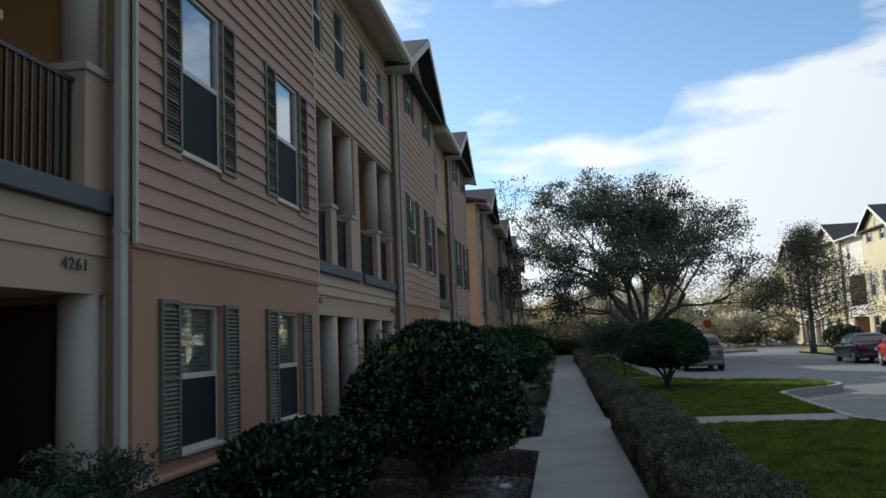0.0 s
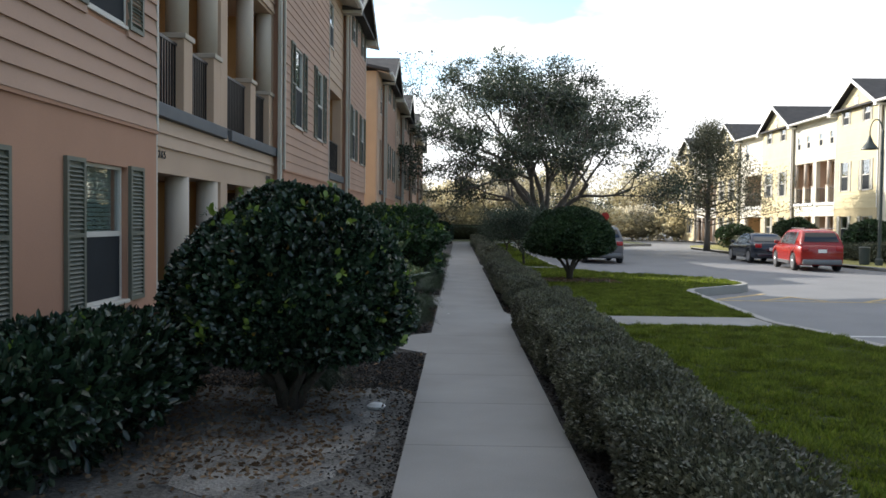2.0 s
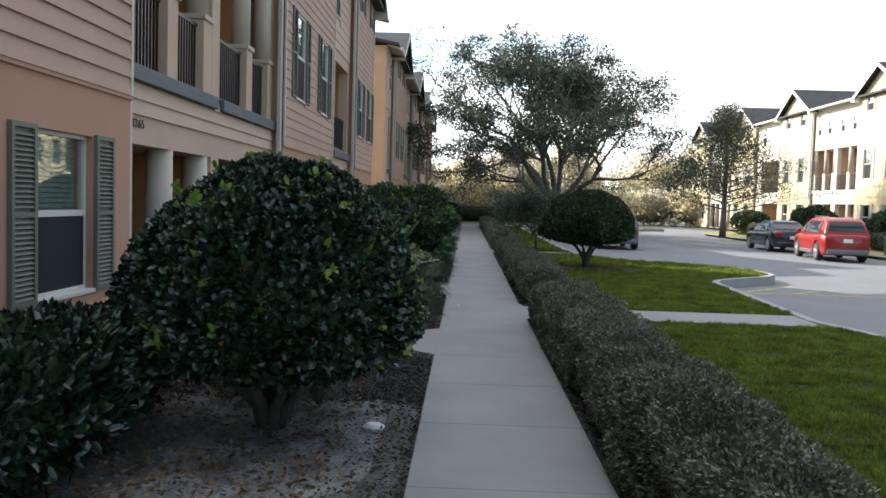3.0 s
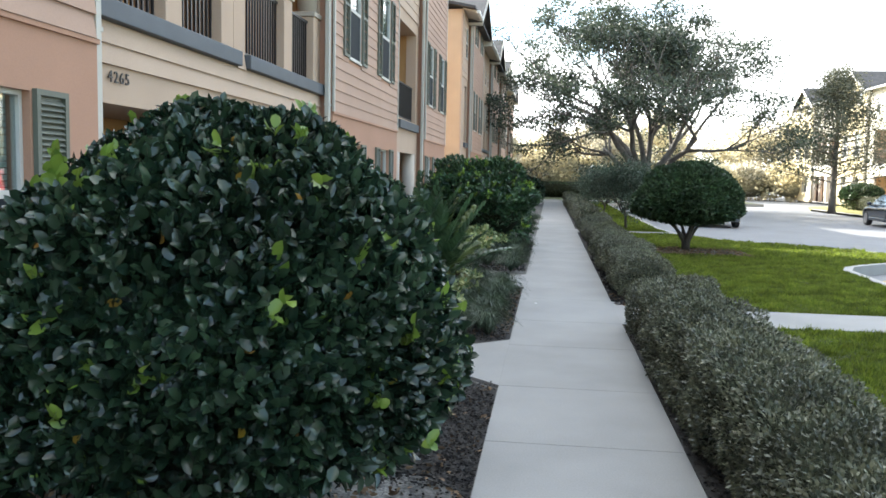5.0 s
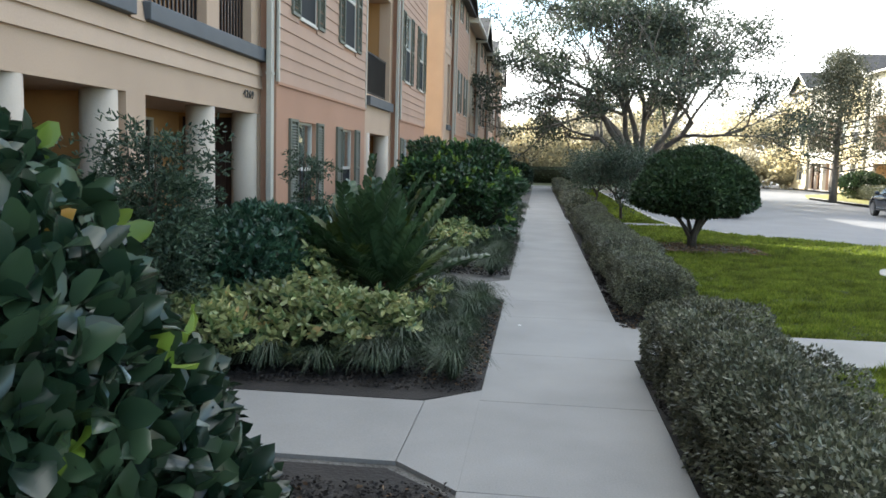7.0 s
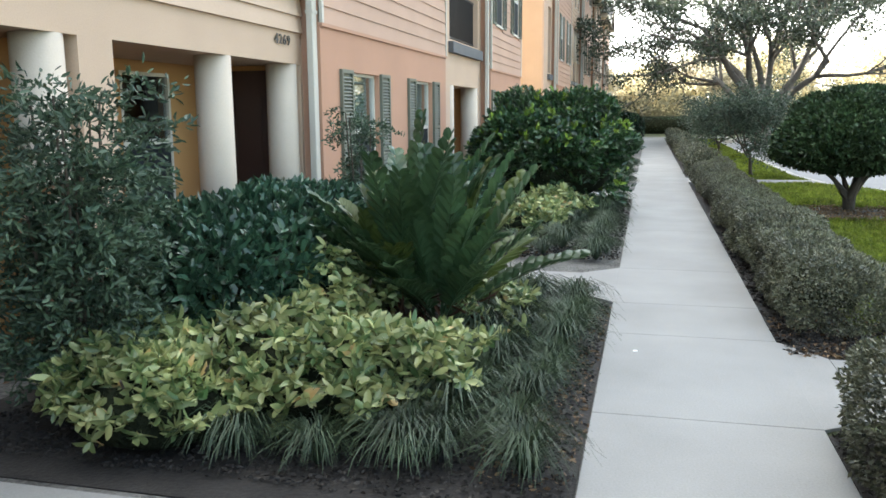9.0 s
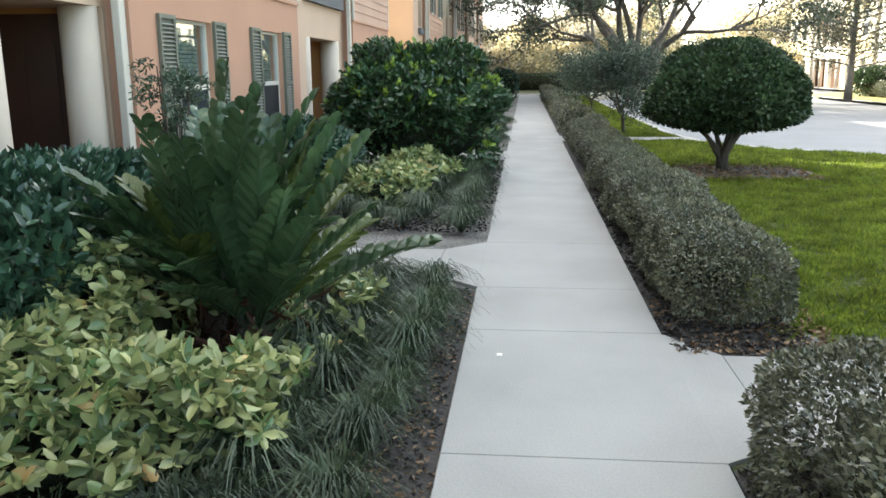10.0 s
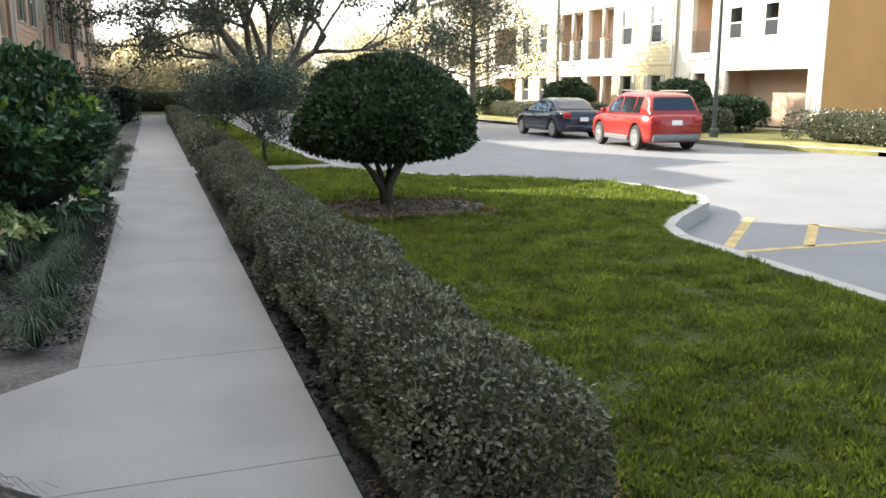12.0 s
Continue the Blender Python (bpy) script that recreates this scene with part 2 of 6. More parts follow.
M = {
    "stucco_salmon": material("stucco_salmon", (0.43, 0.235, 0.155), 0.9, 0.07, 0.8, 90, 0.35, 0.004),
    "siding_salmon": material("siding_salmon", (0.43, 0.27, 0.195), 0.75, 0.06, 1.0, 60, 0.15, 0.003, each=0.04),
    "siding_salmon_far": material("siding_salmon_far", (0.43, 0.27, 0.195), 0.75, 0.06, 1.0, 60, 0.15, 0.003, island=0.04),
    "stucco_cream": material("stucco_cream", (0.505, 0.36, 0.262), 0.9, 0.07, 0.8, 90, 0.35, 0.004),
    "siding_cream": material("siding_cream", (0.505, 0.36, 0.262), 0.75, 0.06, 1.0, 60, 0.15, 0.003, each=0.04),
    "siding_cream_far": material("siding_cream_far", (0.505, 0.36, 0.262), 0.75, 0.06, 1.0, 60, 0.15, 0.003, island=0.04),
    "stucco_ochre": material("stucco_ochre", (0.45, 0.245, 0.10), 0.9, 0.08, 0.9, 90, 0.35, 0.004),
    "stucco_peach": material("stucco_peach", (0.56, 0.38, 0.24), 0.9, 0.08, 0.9, 90, 0.35, 0.004),
    "yellow": material("yellow_siding", (0.62, 0.52, 0.31), 0.8, 0.06, 1.0, 60, 0.2, 0.004, island=0.03),
    "yellow_base": material("yellow_stucco", (0.60, 0.49, 0.29), 0.9, 0.06, 1.0, 60, 0.2, 0.004),
    "white_siding": material("white_siding", (0.68, 0.63, 0.52), 0.8, 0.05, 1.0, 60, 0.2, 0.004, island=0.03),
    "brick": material("dark_brick", (0.075, 0.055, 0.05), 0.9, 0.3, 6.0, 80, 0.6, 0.004, each=0.35),
    "mortar": material("dark_mortar", (0.04, 0.038, 0.036), 0.95, 0.2, 4.0, 80, 0.6, 0.004),
    "column": material("column_paint", (0.49, 0.415, 0.34), 0.8, 0.06, 2.0, 80, 0.2, 0.003),
    "trim": material("trim_paint", (0.50, 0.46, 0.40), 0.6, 0.06, 2.0, 60, 0.1, 0.002),
    "white": material("white_paint", (0.78, 0.77, 0.74), 0.5, 0.04, 2.0, 60, 0.08, 0.002),
    "shutter_pale": material("shutter_pale_paint", (0.38, 0.36, 0.30), 0.6, 0.1, 3.0, 60, 0.1, 0.002),
    "shutter": material("shutter_paint", (0.12, 0.125, 0.095), 0.55, 0.1, 3.0, 60, 0.1, 0.002),
    "slate": material("slate_ledge_paint", (0.078, 0.086, 0.098), 0.6, 0.1, 3.0, 50, 0.15, 0.002),
    "iron": material("black_iron", (0.012, 0.012, 0.014), 0.4, 0.1, 5.0, 80, 0.05, 0.001),
    "shingle": material("roof_shingle", (0.055, 0.052, 0.052), 0.9, 0.25, 2.0, 30, 0.6, 0.01),
    "screen": material("insect_screen", (0.022, 0.026, 0.030), 0.7, 0.15, 2.0, 120, 0.0, spec=0.12),
    "blind": material("window_blind", (0.78, 0.79, 0.70), 0.6, 0.05, 2.0, 60, 0.0),
    "door": material("door_paint", (0.03, 0.012, 0.010), 0.5, 0.1, 3.0, 60, 0.1, 0.002),
    # dark colour that makes the rooms behind the glass look unlit
    "inside": material("unlit_room", (0.06, 0.055, 0.05), 0.9, 0.2, 2.0, 20, 0.0),
    "concrete": material("concrete_walk", (0.245, 0.241, 0.232), 0.85, 0.13, 1.1, 90, 0.45, 0.003, each=0.02),
    "kerb": material("kerb_concrete", (0.30, 0.29, 0.27), 0.85, 0.12, 1.2, 90, 0.3, 0.004),
    "asphalt": material("asphalt", (0.15, 0.152, 0.158), 0.78, 0.10, 0.7, 90, 0.5, 0.006),
    "yellow_line": material("yellow_line", (0.40, 0.29, 0.12), 0.85, 0.3, 5.0, 60, 0.2, 0.003),
    "white_line": material("white_line", (0.6, 0.6, 0.58), 0.8, 0.2, 4.0, 60, 0.2, 0.003),
    "sand": material("pale_sand", (0.075, 0.07, 0.064), 0.95, 0.35, 3.0, 40, 1.0, 0.03, tint=(0.36, 0.35, 0.325)),
    # bark of the far trees, lightened to put distance haze into its colour
    "hazy_bark": material("hazy_bark", (0.26, 0.23, 0.17), 0.95, 0.3, 3.0, 30, 0.5, 0.02),
    "soil": material("sandy_soil", (0.062, 0.058, 0.052), 0.95, 0.4, 2.2, 30, 1.0, 0.03, tint=(0.19, 0.185, 0.172)),
    "mulch": material("bark_mulch", (0.034, 0.030, 0.027), 0.95, 0.3, 4.0, 40, 0.5, 0.02, island=0.6),
    "turf": material("turf_base", (0.035, 0.052, 0.010), 0.95, 0.3, 1.3, 45, 1.0, 0.04, tint=(0.07, 0.085, 0.018)),
    # light yellow imitates sun shining through the grass across the road
    "sunlit_turf": material("sunlit_lawn", (0.20, 0.19, 0.05), 0.95, 0.3, 1.3, 30, 1.0, 0.04, tint=(0.36, 0.33, 0.10)),
    "far_ground": material("far_ground", (0.12, 0.14, 0.05), 0.95, 0.3, 0.1, 3, 0.3, 0.04),
    "bark": material("bark", (0.075, 0.058, 0.044), 0.95, 0.3, 3.0, 30, 1.0, 0.02),
    "bark_grey": material("bark_grey", (0.14, 0.125, 0.11), 0.95, 0.3, 2.0, 20, 1.0, 0.03),
    # near-black colour stands for the shade inside a shrub
    "core": material("shaded_shrub_core", (0.018, 0.022, 0.012), 1.0, 0.4, 8.0, 40, 1.0, 0.03, spec=0.1),
    # filler of the far thicket, pale because haze is mixed into the colour
    "hazy_core": material("hazy_thicket_core", (0.30, 0.27, 0.17), 1.0, 0.4, 4.0, 20, 1.0, 0.05, spec=0.1),
    # dark colour stands for the shade inside a hedge
    "core_hedge": material("shaded_hedge_core", (0.030, 0.034, 0.020), 1.0, 0.4, 8.0, 60, 1.0, 0.03, spec=0.1),
    "ligustrum": leaf_material("ligustrum_leaf", (0.007, 0.020, 0.013), (0.042, 0.074, 0.036), 0.27, 0.6, 0.12, (0.19, 0.28, 0.04)),
    "clipped": leaf_material("clipped_leaf", (0.020, 0.042, 0.018), (0.060, 0.10, 0.040), 0.42, 0.4, 0.18, (0.14, 0.18, 0.05)),
    "privet": leaf_material("privet_leaf", (0.016, 0.046, 0.022), (0.06, 0.12, 0.04), 0.28, 0.6, 0.2, (0.16, 0.24, 0.05)),
    "lime": leaf_material("young_leaf", (0.12, 0.20, 0.03), (0.24, 0.33, 0.06), 0.3, 0.5, 0.3),
    "yellowing": leaf_material("yellowing_leaf", (0.30, 0.20, 0.02), (0.42, 0.16, 0.04), 0.4, 0.5, 0.3),
    "viburnum": leaf_material("viburnum_leaf", (0.014, 0.042, 0.025), (0.06, 0.125, 0.07), 0.28, 0.6, 0.15),
    "box": leaf_material("small_hedge_leaf", (0.026, 0.034, 0.018), (0.185, 0.185, 0.115), 0.42, 0.5, 0.2, (0.25, 0.24, 0.17)),
    "schefflera": leaf_material("variegated_leaf", (0.05, 0.11, 0.035), (0.45, 0.455, 0.20), 0.32, 0.5, 0.25, (0.52, 0.36, 0.16), rare_from=0.84),
    "cycad_young": leaf_material("young_cycad_leaflet", (0.03, 0.055, 0.014), (0.12, 0.15, 0.035), 0.4, 0.5, 0.25),
    "window_frame": material("window_frame_paint", (0.56, 0.53, 0.48), 0.5, 0.05, 2.0, 60, 0.08, 0.002),
    "cycad": leaf_material("cycad_leaflet", (0.0116, 0.0348, 0.0174), (0.0754, 0.128, 0.0522), 0.3, 0.5, 0.22),
    "liriope": leaf_material("grass_like_blade", (0.008, 0.022, 0.011), (0.085, 0.12, 0.062), 0.5, 0.4, 0.25, (0.34, 0.31, 0.20)),
    "nandina": leaf_material("nandina_leaf", (0.022, 0.048, 0.030), (0.10, 0.145, 0.085), 0.45, 0.4, 0.2, (0.17, 0.09, 0.05)),
    "grass": leaf_material("lawn_blade", (0.055, 0.088, 0.008), (0.20, 0.235, 0.034), 0.5, 0.3, 0.7, (0.22, 0.21, 0.06)),
    "oak": leaf_material("oak_leaf", (0.03, 0.045, 0.03), (0.095, 0.115, 0.07), 0.4, 0.5, 0.3),
    "pine": leaf_material("conifer_leaf", (0.055, 0.065, 0.042), (0.17, 0.165, 0.11), 0.6, 0.4, 0.35),
    # the two far leaf colours are raised to imitate bright haze
    "hazy_yellow": leaf_material("hazy_yellow_leaf", (0.42, 0.37, 0.22), (0.82, 0.73, 0.50), 0.6, 0.4, 0.62),
    "hazy_grey": leaf_material("hazy_grey_leaf", (0.34, 0.31, 0.22), (0.68, 0.62, 0.48), 0.6, 0.4, 0.62),
    "wispy": leaf_material("wispy_leaf", (0.024, 0.040, 0.026), (0.07, 0.095, 0.06), 0.5, 0.4, 0.35),
    "dead_frond": leaf_material("dry_frond", (0.045, 0.02, 0.012), (0.13, 0.06, 0.035), 0.8, 0.2, 0.1),
    "dead_leaf": leaf_material("dead_leaf", (0.08, 0.045, 0.025), (0.28, 0.19, 0.11), 0.7, 0.3, 0.1),
    "red_paint": material("red_car_paint", (0.27, 0.016, 0.011), 0.25, 0.03, 1.0, 10, 0.0, spec=0.7),
    "black_paint": material("dark_car_paint", (0.012, 0.016, 0.026), 0.2, 0.03, 1.0, 10, 0.0, spec=0.7),
    "silver_paint": material("grey_car_paint", (0.12, 0.12, 0.125), 0.3, 0.03, 1.0, 10, 0.0, spec=0.7),
    "car_glass": material("car_glass", (0.012, 0.014, 0.016), 0.06, 0.03, 1.0, 10, 0.0, spec=0.8),
    "rubber": material("tyre_rubber", (0.015, 0.015, 0.015), 0.8, 0.1, 5.0, 40, 0.2, 0.002),
    "rim": material("alloy_rim", (0.45, 0.45, 0.46), 0.3, 0.03, 1.0, 10, 0.0, metal=0.9),
    "plastic": material("dark_plastic", (0.03, 0.03, 0.032), 0.6, 0.05, 2.0, 40, 0.05, 0.001),
    "tail_red": material("tail_lens", (0.35, 0.01, 0.01), 0.2, 0.03, 1.0, 10, 0.0),
    "pole": material("lamp_pole_paint", (0.035, 0.045, 0.04), 0.5, 0.08, 3.0, 40, 0.1, 0.002),
    "cushion": material("grey_blue_cushion", (0.17, 0.20, 0.24), 0.95, 0.1, 4.0, 150, 0.3, 0.002),
    "stripe": material("pillow_stripe", (0.34, 0.33, 0.34), 0.95, 0.1, 4.0, 150, 0.3, 0.002),
    "stripe_dark": material("pillow_stripe_dark", (0.07, 0.07, 0.09), 0.95, 0.1, 4.0, 150, 0.3, 0.002),
    "wicker": material("dark_wicker", (0.018, 0.016, 0.015), 0.7, 0.2, 6.0, 90, 0.6, 0.005),
    "glass": glass_material("window_glass"),
    "numbers": material("house_number_metal", (0.05, 0.045, 0.04), 0.5, 0.05, 2.0, 40, 0.0),
    "sign_red": material("sign_red", (0.32, 0.02, 0.02), 0.5, 0.05, 2.0, 40, 0.0),
}


# ---- making things ----
def part(name, bm, mat, parent=None, label="", smooth=False, kind=""):
    """Link a bmesh as one mesh object under a thing or a part."""
    me = bpy.data.meshes.new(name)
    bm.to_mesh(me)
    bm.free()
    me.materials.append(M[mat])
    if smooth:
        me.polygons.foreach_set("use_smooth", [True] * len(me.polygons))
    ob = new(name, me)
    ob.parent = parent
    return tagged(ob, label=label, kind=kind)


def mesh_part(name, verts, faces, mat, parent=None, label="", smooth=False, kind=""):
    me = bpy.data.meshes.new(name)
    me.from_pydata([tuple(v) for v in verts], [], faces)
    me.materials.append(M[mat])
    if smooth:
        me.polygons.foreach_set("use_smooth", [True] * len(me.polygons))
    ob = new(name, me)
    ob.parent = parent
    return tagged(ob, label=label, kind=kind)


def thing(name, m=None, label="", category="", group=""):
    ob = new(name)
    ob.empty_display_size = 0.2
    if m is not None:
        ob.matrix_basis = m
    return tagged(ob, label=label, category=category, group=group)


def box(bm, x0, x1, y0, y1, z0, z1, bevel=0.0):
    vs = [bm.verts.new((x, y, z)) for x in (x0, x1) for y in (y0, y1) for z in (z0, z1)]
    fs = [bm.faces.new([vs[i] for i in f]) for f in ((0, 1, 3, 2), (4, 6, 7, 5), (0, 4, 5, 1), (2, 3, 7, 6), (0, 2, 6, 4), (1, 5, 7, 3))]
    if bevel:
        es = list({e for f in fs for e in f.edges})
        bmesh.ops.bevel(bm, geom=es, offset=bevel, segments=2, affect="EDGES", profile=0.5)
    return vs


def prism(bm, outline, axis, a, b):
    """Extrude a flat outline (pairs) along axis from a to b."""
    def at(p, d):
        return {"x": (d, p[0], p[1]), "y": (p[0], d, p[1]), "z": (p[0], p[1], d)}[axis]
    low, high = [bm.verts.new(at(p, a)) for p in outline], [bm.verts.new(at(p, b)) for p in outline]
    bm.faces.new(low)
    bm.faces.new(high[::-1])
    for i in range(len(low)):
        j = (i + 1) % len(low)
        bm.faces.new((low[j], low[i], high[i], high[j]))
    bmesh.ops.recalc_face_normals(bm, faces=bm.faces[:])


def tube(verts, faces, pts, radii, sides=6):
    """Add a tapered round limb through pts to the lists."""
    start = len(verts)
    up = Vector((0.13, 0.31, 0.94)).normalized()
    for i, (p, r) in enumerate(zip(pts, radii)):
        p = Vector(p)
        d = (Vector(pts[min(i + 1, len(pts) - 1)]) - Vector(pts[max(i - 1, 0)])).normalized()
        u = d.cross(up)
        u = u.normalized() if u.length > 0.05 else d.orthogonal().normalized()
        v = d.cross(u)
        for k in range(sides):
            a = 2 * math.pi * k / sides
            verts.append(p + (u * math.cos(a) + v * math.sin(a)) * r)
    for i in range(len(pts) - 1):
        for k in range(sides):
            a, b = start + i * sides + k, start + i * sides + (k + 1) % sides
            faces.append((a, b, b + sides, a + sides))
    faces.append(tuple(start + k for k in range(sides))[::-1])
    faces.append(tuple(start + (len(pts) - 1) * sides + k for k in range(sides)))


def lathe(bm, profile, sides=20, centre=(0, 0)):
    rings = []
    for r, z in profile:
        rings.append([bm.verts.new((centre[0] + r * math.cos(2 * math.pi * k / sides), centre[1] + r * math.sin(2 * math.pi * k / sides), z)) for k in range(sides)])
    for a, b in zip(rings, rings[1:]):
        for k in range(sides):
            bm.faces.new((a[k], a[(k + 1) % sides], b[(k + 1) % sides], b[k]))
    bm.faces.new(rings[0][::-1])
    bm.faces.new(rings[-1])


def unit(v):
    return v / np.maximum(np.linalg.norm(v, axis=-1, keepdims=True), 1e-9)


def leaf_mesh(name, at, out, length, width, mat, parent=None, rng=None, spread=0.7, droop=0.0, detail=2, label="", kind="stuff"):
    """Many folded leaves in one mesh: at (n, 3), out (n, 3) the way each points away from its shrub."""
    rng = rng or np.random.default_rng(1)
    n = len(at)
    d = unit(unit(out) + rng.normal(0, spread, (n, 3)) + np.array([0, 0, -droop]))
    side = unit(np.cross(d, rng.normal(0, 1, (n, 3)) * 0.8 + unit(out)))
    nor = np.cross(side, d)
    ln = (length * rng.uniform(0.65, 1.25, n))[:, None]
    wd = (width * rng.uniform(0.7, 1.2, n))[:, None]
    base = np.asarray(at, float)
    if detail == 3:
        def at_(f, w, up):
            return base + d * ln * f + side * wd * w + nor * (wd * abs(w) * 0.35 - ln * up)
        pts = np.stack([base, at_(0.16, 0.30, 0), at_(0.45, 0.5, 0.0), at_(0.80, 0.38, 0.05), at_(1.0, 0, 0.13), at_(0.80, -0.38, 0.05), at_(0.45, -0.5, 0.0),
                        at_(0.16, -0.30, 0), at_(0.5, 0, 0.0)], 1)
        per, quads = 9, [(0, 1, 2, 8), (8, 2, 3, 4), (0, 8, 6, 7), (8, 4, 5, 6)]
    elif detail == 2:
        pts = np.stack([base, base + d * ln * 0.3 + side * wd * 0.5 + nor * wd * 0.14, base + d * ln * 0.72 + side * wd * 0.42 + nor * wd * 0.10,
                        base + d * ln - nor * ln * 0.10, base + d * ln * 0.72 - side * wd * 0.42 + nor * wd * 0.10,
                        base + d * ln * 0.3 - side * wd * 0.5 + nor * wd * 0.14], 1)
        per, quads = 6, [(0, 1, 2, 3), (0, 3, 4, 5)]
    else:
        pts = np.stack([base, base + d * ln * 0.5 + side * wd * 0.5, base + d * ln, base + d * ln * 0.5 - side * wd * 0.5], 1)
        per, quads = 4, [(0, 1, 2, 3)]
    verts = pts.reshape(-1, 3).astype(np.float32)
    idx = (np.arange(n)[:, None, None] * per + np.array(quads)[None]).reshape(-1).astype(np.int32)
    me = bpy.data.meshes.new(name)
    me.vertices.add(len(verts))
    me.vertices.foreach_set("co", verts.ravel())
    me.loops.add(len(idx))
    me.loops.foreach_set("vertex_index", idx)
    k = len(idx) // 4
    me.polygons.add(k)
    me.polygons.foreach_set("loop_start", np.arange(k, dtype=np.int32) * 4)
    if detail == 3:
        me.polygons.foreach_set("use_smooth", [True] * k)
    me.update(calc_edges=True)
    me.materials.append(M[mat])
    ob = new(name, me)
    ob.parent = parent
    return tagged(ob, label=label, kind=kind)


def lumpy(name, profile, mat, parent, amp=0.08, freq=2.2, seg=28, seed=0.0, scale=(1, 1), lean=0.0):
    """A closed, uneven body of revolution: profile of (radius, height)."""
    verts, faces = [], []
    for i, (r, z) in enumerate(profile):
        for k in range(seg):
            a = 2 * math.pi * k / seg
            p = Vector((r * math.cos(a) * scale[0], r * math.sin(a) * scale[1], z))
            w = noise.noise(p * freq + Vector((seed, seed, seed))) * amp
            p += Vector((math.cos(a), math.sin(a), 0.4)) * w
            verts.append(p)
    for i in range(len(profile) - 1):
        for k in range(seg):
            a, b = i * seg + k, i * seg + (k + 1) % seg
            faces.append((a, b, b + seg, a + seg))
    faces.append(tuple(range(seg))[::-1])
    faces.append(tuple((len(profile) - 1) * seg + k for k in range(seg)))
    return mesh_part(name, verts, faces, mat, parent, smooth=True)


def shell_points(rng, n, rx, ry, low, high, flat=0.0, freq=2.0, amp=0.1, seed=0.0, inner=0.14, power=2.3, waist=0.42):
    """Points and outward ways on an uneven rounded crown between the heights low and high."""
    u = unit(rng.normal(0, 1, (n, 3)))
    u[:, 2] = np.where(rng.random(n) < 0.25, u[:, 2], np.abs(u[:, 2]))
    mid = low + (high - low) * waist
    q = (np.abs(u) ** power).sum(1) ** (-1 / power)
    up = np.where(u[:, 2] > 0, high - mid, mid - low)
    lump = np.array([noise.noise(Vector(v) * freq + Vector((seed, seed, seed))) for v in u.tolist()])
    lump2 = np.array([noise.noise(Vector(v) * freq * 3.1 + Vector((seed, 3, seed))) for v in u.tolist()])
    s = q * (1 + amp * lump * 1.6 + amp * 0.6 * lump2) * (1 - inner * rng.random(n) ** 2)
    at = np.stack([u[:, 0] * rx * s, u[:, 1] * ry * s, mid + u[:, 2] * up * s], 1)
    return at, u


def shrub(name, x, y, rx, ry, low, high, mat, leaves, length, width, label, category="shrub", seed=1, trunk=True, detail=2, group="",
          amp=0.1, spread=0.6, core="core", bark="bark", stems=6, inner=0.14, power=2.3, core_size=0.84, ground=0.0, waist=0.42, shoots=0, shoot_mat="lime"):
    rng = np.random.default_rng(seed)
    ob = thing(name, pose(x, y, ground), label, category, group)
    at, out = shell_points(rng, leaves, rx, ry, low, high, amp=amp, seed=seed * 1.7, inner=inner, power=power, waist=waist)
    leaf_mesh("foliage", at, out + np.array([0, 0, 0.25]), length, width, mat, ob, rng, spread, detail=detail)
    if shoots:
        s_at, s_out = shell_points(rng, shoots, rx * 0.97, ry * 0.97, low, high, amp=amp, seed=seed * 1.7, inner=0.02, power=power, waist=waist)
        pos, way = [], []
        for p, o in zip(s_at, s_out):
            up_way = np.array(o) * 0.8 + [0, 0, 0.7] + rng.normal(0, 0.25, 3)
            up_way /= np.linalg.norm(up_way)
            reach = rng.uniform(0.03, 0.15)
            for k in range(int(rng.integers(5, 10))):
                pos.append(p + up_way * reach * rng.random())
                way.append(up_way * 0.8 + rng.normal(0, 0.5, 3))
        leaf_mesh("young_leaf", np.array(pos), np.array(way), length * 1.0, width, shoot_mat, ob, rng, 0.2, detail=detail, label="bright young leaves")
    # added solid filler that stops see-through; the core colour holds the inner shade
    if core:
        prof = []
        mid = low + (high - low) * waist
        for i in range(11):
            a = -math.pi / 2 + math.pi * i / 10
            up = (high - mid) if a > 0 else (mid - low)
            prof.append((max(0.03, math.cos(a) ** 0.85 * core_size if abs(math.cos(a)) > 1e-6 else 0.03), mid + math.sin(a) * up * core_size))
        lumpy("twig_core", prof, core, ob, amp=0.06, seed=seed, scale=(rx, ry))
    if trunk:
        verts, faces = [], []
        for s in range(stems):
            a = 2 * math.pi * s / stems + rng.uniform(-0.3, 0.3)
            r = min(rx, ry)
            if category == "tree":
                b0, b1 = a + rng.uniform(-0.3, 0.3), rng.uniform(0.30, 0.42)
                pts = [(0.02 * math.cos(a), 0.02 * math.sin(a), -0.03), (0.05 * math.cos(a), 0.05 * math.sin(a), low * b1), (0.22 * r * math.cos(b0), 0.22 * r * math.sin(b0), low * 0.85),
                       (0.7 * r * math.cos(b0), 0.7 * r * math.sin(b0), low + (high - low) * 0.3)]
                tube(verts, faces, pts, [0.085, 0.065, 0.035, 0.012])
                continue
            pts = [(0.05 * math.cos(a), 0.05 * math.sin(a), -0.03), (0.10 * r * math.cos(a), 0.10 * r * math.sin(a), low * 0.35),
                   (0.28 * r * math.cos(a + 0.2), 0.28 * r * math.sin(a + 0.2), low * 0.9), (0.6 * r * math.cos(a + 0.1), 0.6 * r * math.sin(a + 0.1), low + (high - low) * 0.35)]
            tube(verts, faces, pts, [0.06, 0.045, 0.035, 0.015])
        mesh_part("trunk", verts, faces, bark, ob, smooth=True)
    return ob


